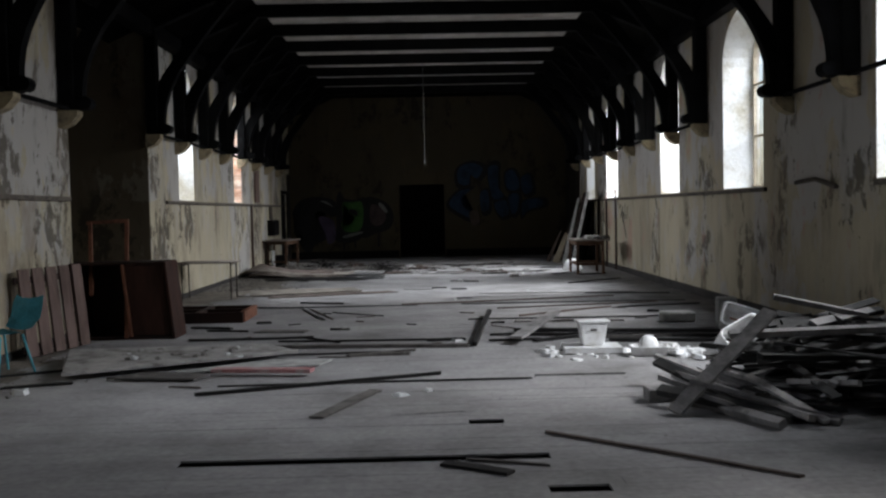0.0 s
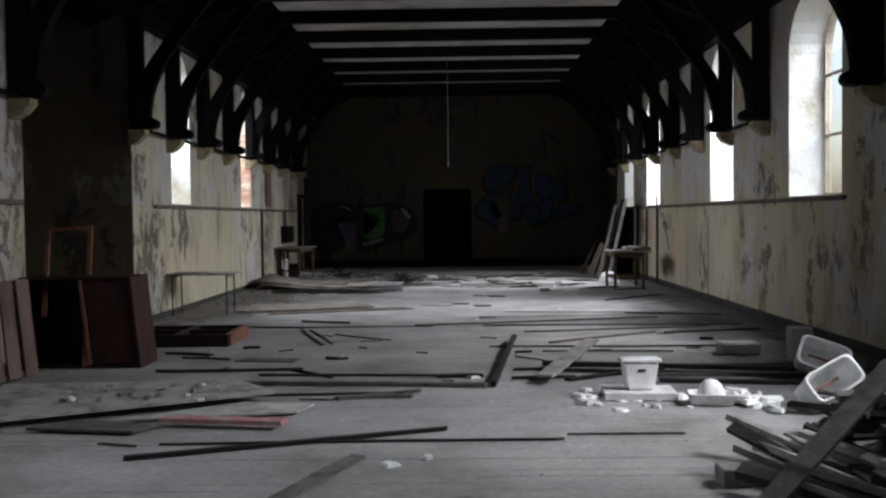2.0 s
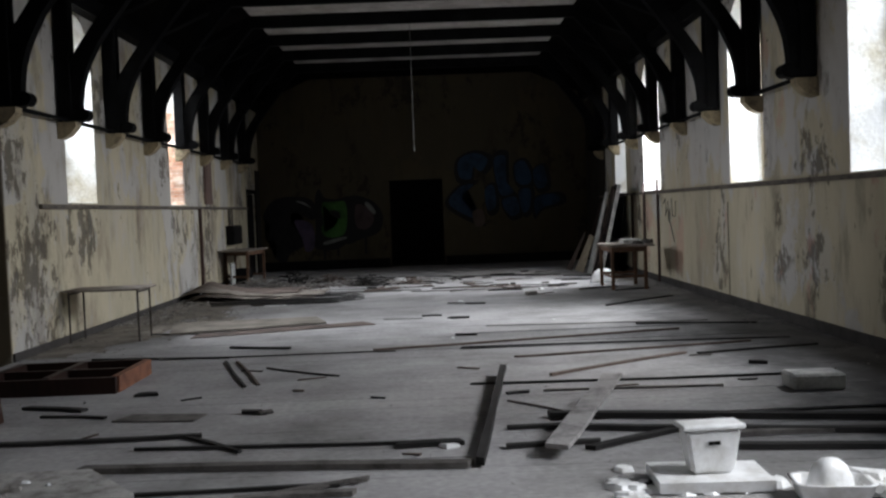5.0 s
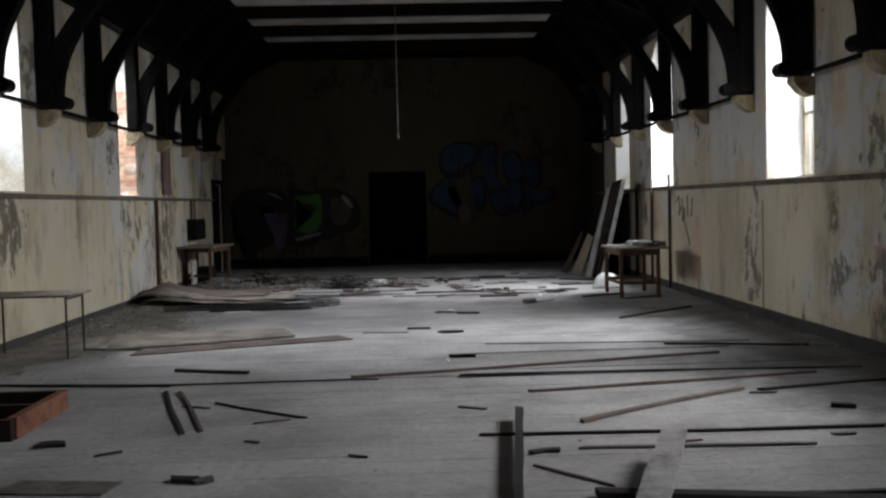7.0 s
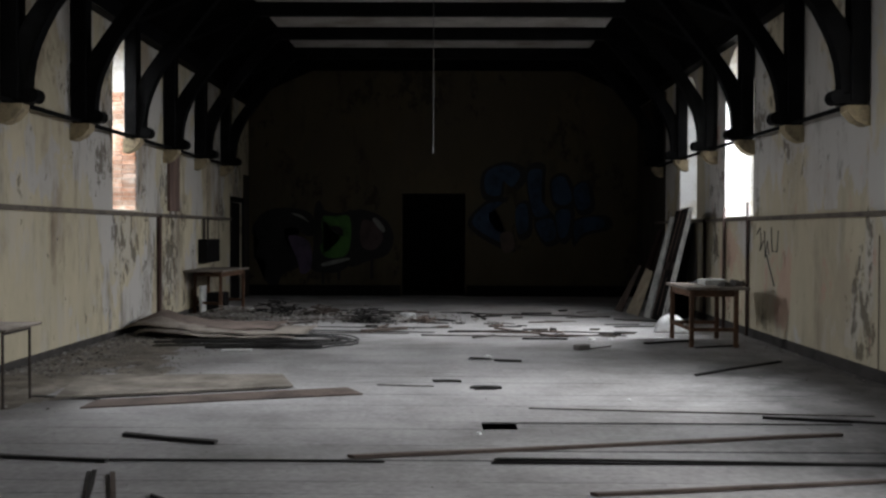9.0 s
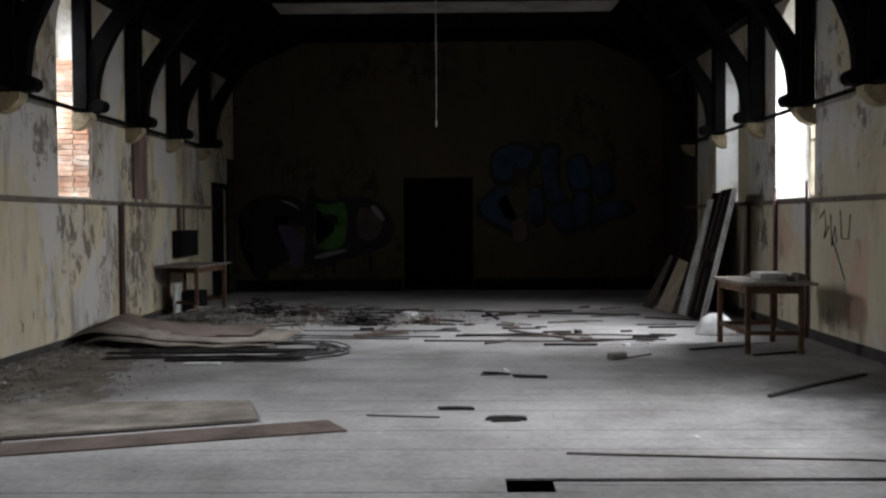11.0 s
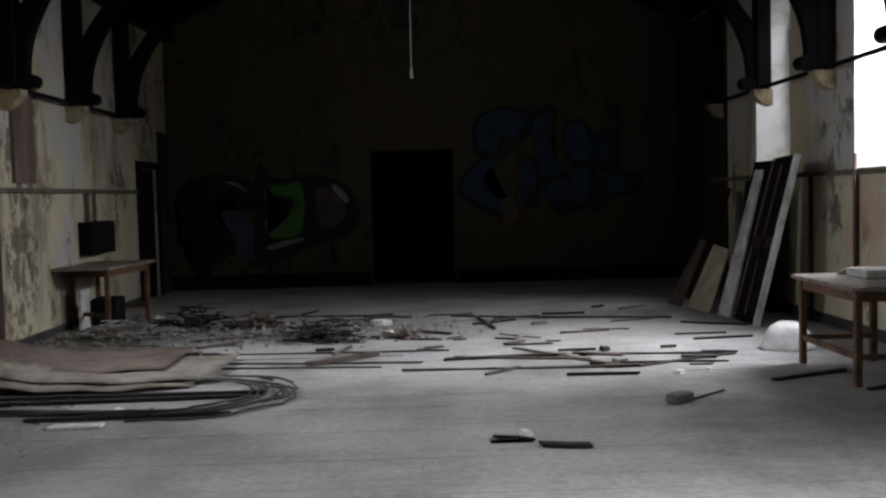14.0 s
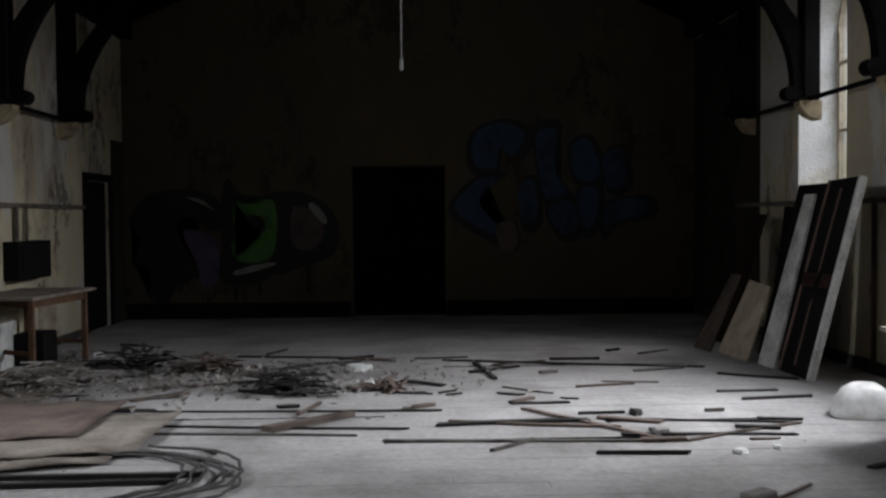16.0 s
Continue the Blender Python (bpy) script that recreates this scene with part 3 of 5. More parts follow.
def lath(p, q, w=0.05, h=0.03, material=None, z=0.0, z2=None, label="", name="lath", bend=0.0):
    """A weathered strip of wood lying from p to q, split ends and slight warp."""
    p, q = Vector((p[0], p[1], z)), Vector((q[0], q[1], z if z2 is None else z2))
    L = (q - p).length
    n = max(2, min(8, int(L / 0.3)))
    d = (q - p).normalized()
    s = d.cross(Vector((0, 0, 1))).normalized()
    u = s.cross(d)
    bm = bmesh.new()
    rows = []
    for i in range(n + 1):
        f = i / n
        c = p.lerp(q, f) + s * (bend * math.sin(math.pi * f) + rng.uniform(-0.004, 0.004)) + u * (rng.uniform(0, 0.004) + 0.002)
        ww = w * rng.uniform(0.88, 1.08) / 2
        k = rng.uniform(-0.02, 0.02) if i in (0, n) else 0
        rows.append([bm.verts.new(c + s * a * ww + u * b * h + d * k * a) for a, b in ((-1, 0), (1, 0), (1, 1), (-1, 1))])
    for a, b in zip(rows, rows[1:]):
        for j in range(4): bm.faces.new((a[j], a[(j + 1) % 4], b[(j + 1) % 4], b[j]))
    bm.faces.new(rows[0][::-1]); bm.faces.new(rows[-1])
    ob = part(name, bm, material or M_LATH)
    return tagged(ob, label or {"dark_wet_lath": "dark damp strip of wood lying on the floor", "brown_lath": "brown strip of wood lying on the floor"}.get((material or M_LATH).name, "grey weathered strip of wood lying on the floor"), "wood strip", "loose strips on the floor")


D, B = M_LATHD, M_LATHB
# strips of wood on the floor: from, to, width, thickness, material
STRIPS = [
    ((-1.91, 8.11), (0.32, 8.96), 0.07, 0.045, D), ((-0.69, 7.05), (-0.28, 8.16), 0.16, 0.02, None), ((1.04, 6.38), (2.41, 5.1), 0.05, 0.025, B),
    ((0.29, 5.58), (0.7, 5.32), 0.13, 0.03, D), ((0.45, 5.68), (0.95, 5.5), 0.05, 0.02, None), ((-1.88, 11.05), (0.69, 10.82), 0.12, 0.06, None),
    ((-0.71, 10.26), (-0.01, 10.3), 0.09, 0.05, None), ((-1.6, 10.45), (-0.1, 10.5), 0.05, 0.03, D), ((-0.7, 10.2), (0.05, 10.6), 0.05, 0.04, None),
    ((-1.7, 11.6), (0.6, 11.45), 0.05, 0.03, D), ((0.2, 11.4), (0.65, 11.42), 0.12, 0.05, D), ((-1.5, 12.0), (-0.9, 11.4), 0.05, 0.03, D),
    ((1.35, 12.14), (3.96, 11.6), 0.12, 0.07, D), ((1.3, 11.75), (3.9, 11.2), 0.1, 0.06, D), ((1.5, 11.1), (2.6, 11.8), 0.08, 0.05, D), ((2.4, 11.0), (4.6, 10.7), 0.1, 0.06, D), ((2.2, 11.35), (4.7, 11.35), 0.1, 0.05, None), ((1.0, 11.8), (1.45, 11.8), 0.08, 0.04, D), ((0.95, 11.25), (1.6, 11.3), 0.08, 0.04, D),
    ((1.45, 13.2), (3.01, 13.11), 0.05, 0.025, None), ((1.08, 12.83), (1.49, 12.34), 0.03, 0.015, B), ((0.81, 13.64), (3.69, 13.53), 0.05, 0.025, D),
    ((1.1, 13.1), (1.3, 13.15), 0.08, 0.03, D), ((1.59, 13.95), (3.15, 14.96), 0.07, 0.035, B), ((1.36, 15.13), (4.1, 15.63), 0.05, 0.03, B), ((-0.24, 16.07), (3.59, 16.91), 0.06, 0.035, B),
    ((0.8, 16.05), (4.61, 15.84), 0.05, 0.02, D), ((3.3, 14.9), (4.7, 15.2), 0.06, 0.03, D), ((3.6, 14.2), (3.75, 14.15), 0.1, 0.05, D),
    ((-2.11, 16.77), (-1.31, 16.5), 0.08, 0.04, D), ((-1.36, 15.07), (-0.52, 14.37), 0.035, 0.02, D), ((-1.92, 15.65), (-1.37, 13.97), 0.04, 0.02, D), ((-1.78, 15.6), (-1.25, 14.04), 0.04, 0.02, B),
    ((-3.65, 16.2), (-1.93, 15.92), 0.06, 0.03, D), ((-2.0, 15.95), (0.0, 15.95), 0.03, 0.02, D), ((-2.34, 13.72), (-2.15, 13.75), 0.14, 0.04, D), ((-1.16, 12.76), (-1.0, 12.72), 0.1, 0.04, D), ((-1.02, 12.7), (-0.9, 12.75), 0.12, 0.03, None),
    ((-3.59, 18.5), (-2.9, 18.35), 0.07, 0.02, D), ((3.24, 20.04), (4.6, 21.22), 0.07, 0.03, D), ((0.72, 19.05), (0.95, 19.06), 0.06, 0.02, D), ((-0.3, 19.3), (0.3, 19.2), 0.03, 0.015, None),
    ((0.29, 19.54), (0.58, 19.53), 0.09, 0.03, D), ((0.69, 19.14), (1.0, 19.13), 0.11, 0.03, D), ((1.02, 21.2), (1.35, 21.14), 0.12, 0.035, D), ((0.72, 21.47), (0.99, 21.36), 0.05, 0.02, D), ((2.2, 22.32), (2.75, 22.75), 0.03, 0.02, B),
    ((0.02, 24.1), (2.16, 23.95), 0.05, 0.025, None), ((1.22, 25.21), (2.16, 23.95), 0.06, 0.03, B), ((0.44, 24.6), (1.7, 24.7), 0.1, 0.035, D), ((0.55, 24.75), (1.9, 24.45), 0.05, 0.03, B), ((1.84, 24.75), (3.35, 24.5), 0.04, 0.02, D),
    ((2.3, 23.95), (3.4, 24.5), 0.06, 0.02, B), ((1.9, 24.2), (3.2, 24.1), 0.05, 0.02, D), ((-0.93, 24.5), (-0.29, 25.05), 0.13, 0.07, B), ((-2.6, 24.85), (0.2, 24.5), 0.04, 0.02, D), ((-3.0, 25.4), (0.5, 25.2), 0.04, 0.02, D), ((-2.4, 24.5), (-0.2, 24.3), 0.05, 0.02, None),
    ((0.96, 27.81), (1.11, 26.75), 0.06, 0.04, D), ((0.12, 26.7), (0.55, 26.39), 0.08, 0.04, D), ((0.6, 28.1), (3.49, 27.35), 0.06, 0.03, D), ((3.27, 25.5), (3.97, 25.6), 0.08, 0.03, D), ((3.3, 23.1), (4.09, 23.47), 0.07, 0.03, D), ((3.9, 22.6), (4.6, 22.9), 0.06, 0.03, D), ((3.5, 26.9), (4.2, 26.5), 0.07, 0.03, D),
    ((-2.39, 25.87), (-1.97, 26.0), 0.06, 0.03, None), ((-1.45, 26.25), (-0.78, 26.0), 0.05, 0.04, D), ((-2.93, 27.14), (-2.24, 27.46), 0.06, 0.05, D), ((-2.0, 27.6), (-1.2, 27.2), 0.06, 0.04, D), ((-1.9, 28.6), (-0.6, 28.4), 0.05, 0.03, D), ((-2.6, 26.4), (-1.4, 26.7), 0.06, 0.04, B),
    ((-4.4, 9.3), (-3.2, 9.9), 0.08, 0.03, D), ((-3.9, 8.7), (-3.3, 8.9), 0.1, 0.03, D), ((-2.9, 11.9), (-1.3, 11.95), 0.09, 0.04, D), ((-3.2, 13.3), (-2.6, 13.1), 0.1, 0.04, D), ((-2.9, 12.9), (-2.3, 12.75), 0.06, 0.03, D),
    ((-1.8, 8.55), (1.15, 8.6), 0.04, 0.02, D), ((3.2, 17.6), (4.7, 17.2), 0.06, 0.03, D), ((1.2, 18.0), (4.2, 17.7), 0.03, 0.015, None),
]
for p, q, w, h, m in STRIPS: lath(p, q, w * 0.8, h * 0.62, m, bend=rng.uniform(-0.03, 0.03))
# splinters scattered in the far half
for k in range(60):
    x, y, a = rng.uniform(-3.4, 3.2), rng.uniform(23.6, 28.8), rng.gauss(0, 0.5)
    L = rng.uniform(0.12, 0.7)
    lath((x, y), (x + L * math.cos(a), y + L * math.sin(a)), rng.uniform(0.02, 0.07), rng.uniform(0.01, 0.03), rng.choice((D, D, B, None)))
for k in range(22):
    x, y, a = rng.uniform(-3.8, 3.8), rng.uniform(8.5, 16.5), rng.gauss(0, 0.4)
    L = rng.uniform(0.1, 0.45)
    lath((x, y), (x + L * math.cos(a), y + L * math.sin(a)), rng.uniform(0.015, 0.04), 0.012, rng.choice((D, B, None)))
# two propped planks
lath((0.75, 10.8), (1.14, 14.1), 0.06, 0.05, D, 0.01, 0.05, "dark plank lying across other strips", "plank")
lath((1.25, 10.9), (2.0, 12.9), 0.17, 0.03, M_PILE, 0.07, 0.16, "pale grey plank resting on other boards", "plank")

# flat sheets near the west side
def sheet(pts, h, material, label, z=0.0, name="board_sheet", tilt=0.0):
    bm = bmesh.new()
    lo = [bm.verts.new((x, y, z + tilt * i)) for i, (x, y) in enumerate(pts)]
    hi = [bm.verts.new((x, y, z + h + tilt * i)) for i, (x, y) in enumerate(pts)]
    bm.faces.new(lo[::-1]); bm.faces.new(hi)
    for i in range(len(pts)):
        j = (i + 1) % len(pts)
        bm.faces.new((lo[i], lo[j], hi[j], hi[i]))
    return tagged(part(name, bm, material), label, "board")

sheet([(-3.45, 9.02), (-1.26, 10.2), (-1.7, 10.75), (-3.95, 10.6)], 0.03, M_BOARD, "dusty chipboard sheet scattered with rubble", 0.06, tilt=0.008)
sheet([(-2.4, 9.3), (-0.95, 9.55), (-0.85, 9.9), (-1.5, 10.0)], 0.015, M_PALE, "pale board lying under the chipboard", 0.022)
sheet([(-2.0, 9.15), (-0.98, 8.99), (-0.95, 9.13), (-1.95, 9.3)], 0.035, M_RED, "faded red painted board with white edges", 0.04)
sheet([(-3.0, 9.0), (-2.1, 8.85), (-2.0, 9.1), (-2.7, 9.3)], 0.02, M_LATH, "broken grey board end in the debris", 0.02)
sheet([(-3.3, 18.3), (-1.15, 19.05), (-1.4, 19.85), (-3.6, 19.7)], 0.02, M_DIRT, "grey hardboard sheet lying on the floor", 0.015)
sheet([(-2.9, 17.9), (-0.4, 18.72), (-0.6, 19.1), (-2.9, 18.3)], 0.012, M_LATHB, "thin brown ply sheet on the floor", 0.001)
sheet([(-2.2, 12.6), (-1.5, 12.5), (-1.45, 12.75), (-2.1, 12.85)], 0.012, M_LATH, "small torn grey board on the floor", 0.002)
sheet([(0.5, 7.2), (-0.1, 7.1), (0.0, 7.35), (0.45, 7.4)], 0.004, M_FLOOR, "thin dusty offcut on the floor", 0.001)

# pile of salvaged timber by the east wall
PG = "timber pile"
def pile_board(p, q, w, h, material, label="grey salvaged board in the timber heap"):
    bm = bmesh.new()
    p, q = Vector(p), Vector(q)
    mid = (p + q) / 2 + Vector((0, 0, rng.uniform(-0.01, 0.01)))
    up = Vector((rng.uniform(-0.5, 0.5), rng.uniform(-0.5, 0.5), 1))
    bar(bm, p, q, w, h, up)
    for v in bm.verts: v.co += Vector([rng.uniform(-0.006, 0.006) for _ in range(3)])
    return tagged(part("timber_board", bm, material), label, "timber", PG)

pile_board((2.1, 6.85, 0.03), (3.04, 7.35, 0.74), 0.13, 0.035, M_PILE, "pale grey plank leaning on the timber heap")
pile_board((2.68, 7.3, 0.56), (4.4, 7.1, 0.62), 0.1, 0.05, M_PILE, "long grey timber across the heap")
pile_board((3.3, 8.0, 0.8), (4.1, 7.9, 0.62), 0.08, 0.05, M_PILE)
pile_board((2.2, 7.6, 0.05), (2.75, 6.3, 0.04), 0.07, 0.06, M_PILE)
pile_board((2.3, 7.7, 0.2), (3.0, 6.4, 0.06), 0.09, 0.05, M_PILE)
pile_board((2.1, 7.3, 0.12), (2.9, 6.5, 0.05), 0.1, 0.05, M_PILED)
for k in range(150):
    a = rng.uniform(-0.9, 0.9) + (math.pi / 2 if rng.random() < 0.25 else 0)
    L = rng.uniform(0.35, 1.45)
    cx, cy = rng.uniform(3.2, 4.8), rng.uniform(6.5, 9.0)
    hh = max(0.06, 0.74 * (1 - abs(cy - 7.75) / 1.9) * min(1.0, (cx - 2.1) / 1.5))
    cz = rng.uniform(0.04, hh)
    tz = rng.uniform(-0.16, 0.16)
    d = Vector((math.cos(a), math.sin(a), tz)) * L / 2
    c = Vector((cx, cy, cz))
    p, q = c - d, c + d
    for e in (p, q):
        e.z = max(0.035, e.z); e.x = min(5.05, e.x)
    pile_board(p, q, rng.uniform(0.035, 0.11), rng.uniform(0.018, 0.05), M_PILE if rng.random() < 0.22 else M_PILED)
for k in range(16):
    cx, cy, a, L = rng.uniform(2.4, 3.1), rng.uniform(6.6, 7.9), rng.uniform(-1.3, -0.5), rng.uniform(0.5, 1.2)
    d = Vector((math.cos(a), math.sin(a), 0)) * L / 2
    lift = rng.uniform(0.03, 0.28)
    pile_board(Vector((cx, cy, lift)) - d, Vector((cx, cy, 0.03)) + d, rng.uniform(0.04, 0.09), rng.uniform(0.02, 0.05), M_PILE if k % 3 else M_PILED)
tagged(part("timber_offcut", boxes((2.02, 2.2, 7.35, 7.55, 0.001, 0.11), bevel=0.008), M_PILE), "short grey timber block on the floor", "timber")

# broken sanitary ware
def cistern(m, group="broken sanitary ware"):
    c = thing("toilet_cistern", "dusty white ceramic cistern standing on the floor", "cistern", group, m)
    bm = bmesh.new()
    v = box(bm, -0.19, 0.19, -0.09, 0.09, 0.0, 0.3)
    for k in v[:4]: k.co.x *= 0.76; k.co.y *= 0.8
    bmesh.ops.bevel(bm, geom=bm.edges[:], offset=0.02, segments=2, affect="EDGES")
    part("tank", bm, M_CERAMIC, c)
    part("lid", boxes((-0.215, 0.215, -0.105, 0.105, 0.3, 0.335), bevel=0.01), M_CERAMIC, c)
    # The lever opening's darkness is a black plate on the tank's face.
    part("lever_hole_plate", boxes((-0.04, 0.04, -0.094, -0.088, 0.2, 0.225)), M_BLACK, c, "black plate painting the lever opening's darkness")
    return c

cistern(pose(2.06, 10.25, 0.073, 0, 0, 4) @ Matrix.Diagonal((0.86, 0.86, 0.86, 1)))
sheet([(1.72, 10.05), (2.36, 10.02), (2.38, 10.45), (1.74, 10.5)], 0.06, M_CERAMIC, "white ceramic slab under the cistern", 0.012, "ceramic_slab")
tagged(part("ceramic_block", boxes((3.5, 3.95, 12.75, 13.05, 0.003, 0.14), bevel=0.02), M_PALE), "dusty white ceramic box on the floor", "cistern")
tagged(part("ceramic_block", boxes((4.06, 4.32, 12.1, 12.25, 0.003, 0.4), bevel=0.02), M_PALE), "upright pale ceramic piece by the heap", "cistern")


def open_tank(m, w, d, h, label):
    """A lidless ceramic tank: tapered, thick-walled and hollow, with a rolled rim."""
    t = thing("open_cistern", label, "cistern", "broken sanitary ware", m)
    bm = bmesh.new()
    rings = []
    for k, z in ((0.78, 0), (0.86, 0.1 * h), (1.0, 0.95 * h), (1.04, h), (0.92, h), (0.88, 0.95 * h), (0.72, 0.08 * h)):
        ring = []
        for i in range(24):
            a = i * math.tau / 24
            c, n_ = math.cos(a), math.sin(a)
            ring.append(bm.verts.new((w * k * math.copysign(abs(c) ** 0.35, c), d * k * math.copysign(abs(n_) ** 0.35, n_), z)))
        rings.append(ring)
    for a, b in zip(rings, rings[1:]):
        for i in range(24): bm.faces.new((a[i], a[(i + 1) % 24], b[(i + 1) % 24], b[i]))
    bm.faces.new(rings[0][::-1]); bm.faces.new(rings[-1])
    part("tank", bm, M_CERAMIC, t, smooth=True)
    part("float_arm", boxes((-w * 0.5, w * 0.5, -0.012, 0.012, h * 0.55, h * 0.58)), M_BROWNL, t, "rusty brown float arm")
    return t

open_tank(pose(3.5, 9.8, 0.12, 58, -22, 20), 0.25, 0.13, 0.34, "dusty white lidless ceramic cistern tipped over")
open_tank(pose(4.0, 11.2, 0.14, 66, 18, -12), 0.24, 0.15, 0.34, "lidless ceramic cistern with rusty inside lying on timber")
open_tank(pose(2.62, 9.9, 0.004, 0, 0, -8), 0.21, 0.14, 0.1, "shallow white ceramic tray holding a bowl")


def basin(name, m, s, label, category="sink"):
    """An upturned bowl with a rim: hollow underneath, rounded above."""
    bm = bmesh.new()
    rings = []
    for r, z in ((0.8, 0), (1.0, 0), (1.0, 0.12), (0.95, 0.2), (0.85, 0.5), (0.66, 0.78), (0.36, 0.95), (0.02, 1.0)):
        rings.append([bm.verts.new(m @ Vector((s[0] * r * math.copysign(abs(math.cos(k * math.tau / 20)) ** 0.7, math.cos(k * math.tau / 20)), s[1] * r * math.copysign(abs(math.sin(k * math.tau / 20)) ** 0.7, math.sin(k * math.tau / 20)), s[2] * z))) for k in range(20)])
    for a, b in zip(rings, rings[1:]):
        for k in range(20): bm.faces.new((a[k], a[(k + 1) % 20], b[(k + 1) % 20], b[k]))
    bm.faces.new(rings[-1])
    return tagged(part(name, bm, M_CERAMIC, smooth=True), label, category)

basin("wash_basin", pose(2.62, 9.92, 0.02, 0, 0, 10), (0.13, 0.1, 0.2), "upturned white ceramic basin on the floor")
basin("wash_basin", pose(4.05, 24.75, 0.002, 0, 0, -15), (0.27, 0.22, 0.29), "large upturned white basin beside the table")


def shard(x, y, s, z=0.0, material=None, name="ceramic_shard", label="broken white ceramic shard on the floor", cat="shard", group="ceramic shards"):
    bm = bmesh.new()
    n = rng.randint(4, 7)
    t = rng.uniform(0, 6)
    lo = [Vector((s * rng.uniform(0.6, 1.1) * math.cos(t + k * math.tau / n), s * rng.uniform(0.6, 1.1) * math.sin(t + k * math.tau / n), 0)) for k in range(n)]
    m = pose(x, y, z + 0.002, rng.uniform(0, 4), rng.uniform(0, 4), 0)
    h = s * rng.uniform(0.15, 0.6)
    a = [bm.verts.new(m @ p) for p in lo]
    b = [bm.verts.new(m @ (p * rng.uniform(0.5, 0.95) + Vector((0, 0, h * rng.uniform(0.7, 1.2))))) for p in lo]
    bm.faces.new(a[::-1]); bm.faces.new(b)
    for k in range(n): bm.faces.new((a[k], a[(k + 1) % n], b[(k + 1) % n], b[k]))
    return tagged(part(name, bm, material or M_CERAMIC), label, cat, group)

for k in range(22): shard(rng.uniform(1.6, 3.4), rng.uniform(9.55, 10.35), rng.uniform(0.02, 0.09))
for k in range(20): shard(rng.gauss(3.0, 0.13), rng.gauss(9.85, 0.12), rng.uniform(0.05, 0.13), rng.uniform(0, 0.05))
for k in range(9): shard(rng.gauss(1.62, 0.08), rng.gauss(10.1, 0.1), rng.uniform(0.04, 0.1))
for x, y, s in ((3.0, 9.9, 0.12), (2.95, 9.75, 0.1), (1.55, 10.3, 0.1), (0.55, 11.35, 0.09), (1.62, 10.6, 0.09)): shard(x, y, s)
PAPER = [(-0.05, 7.95, 0.09), (0.2, 8.1, 0.05), (-4.3, 8.7, 0.14), (-3.6, 8.4, 0.1), (-2.25, 22.6, 0.08), (-0.36, 27.5, 0.17), (0.95, 21.5, 0.06), (-0.2, 26.5, 0.09), (-3.9, 8.55, 0.07), (2.6, 23.6, 0.07), (2.9, 23.7, 0.05), (-1.95, 9.6, 0.05), (0.7, 16.9, 0.03), (2.2, 18.5, 0.03)]
for x, y, s in PAPER: shard(x, y, s, 0, M_WHITE, "paper_scrap", "crumpled white scrap lying on the floor", "paper", "paper scraps")
for k in range(26): shard(rng.uniform(-3.3, -1.8), rng.uniform(9.7, 10.5), rng.uniform(0.015, 0.07), 0.095 + 0.01, M_RUBBLE if k % 3 else M_WHITE, "plaster_lump", "pale plaster lump on the chipboard", "rubble", "plaster lumps")
tagged(part("brick_piece", boxes((-0.11, 0.11, -0.06, 0.06, 0.002, 0.075), m=pose(2.28, 22.4, 0, 0, 0, 35), bevel=0.012), M_LATH), "broken grey brick piece on the floor", "brick", "rubble pieces")
sheet([(-2.62, 22.05), (-2.22, 22.08), (-2.23, 22.2), (-2.62, 22.18)], 0.02, M_WHITE, "flat white card lying beside the cables", 0.002, "card")
shard(2.15, 24.95, 0.09, 0, M_LATHD, "brick_piece", "broken grey brick piece on the floor", "brick", "rubble pieces")

# rubble along the west wall and across the middle: one mass
bm = bmesh.new()
def crumb(x, y, z, s):
    c = Vector((x, y, z))
    v = [bm.verts.new(c + Vector((rng.uniform(-1, 1), rng.uniform(-1, 1), rng.uniform(-0.3, 0.7))) * s) for _ in range(4)]
    for f in ((0, 1, 2), (0, 1, 3), (1, 2, 3), (0, 2, 3)): bm.faces.new([v[i] for i in f])
for k in range(6500):
    y = rng.uniform(19.8, 29.5)
    x = XL + abs(rng.gauss(0, 0.85))
    if x < 1: crumb(x, y, 0.0, rng.uniform(0.006, 0.04) * (1.3 if x < -3.9 else 0.9))
for k in range(1500):
    crumb(rng.gauss(-1.9, 1.2), rng.gauss(26.9, 0.6), rng.uniform(0, 0.05), rng.uniform(0.01, 0.06))
for k in range(1300):
    crumb(rng.uniform(XL, XR), rng.uniform(4.0, 31), 0.0, rng.uniform(0.003, 0.014))
for k in range(500):
    crumb(XR - abs(rng.gauss(0, 0.35)), rng.uniform(9, 24), 0.0, rng.uniform(0.006, 0.03))
for k in range(700):
    crumb(XL + abs(rng.gauss(0, 0.6)), rng.uniform(7, 19.8), 0.0, rng.uniform(0.006, 0.035))
tagged(part("rubble", bm, M_RUBBLE), "scattered plaster rubble and dust on the floorboards", "rubble", kind="stuff")

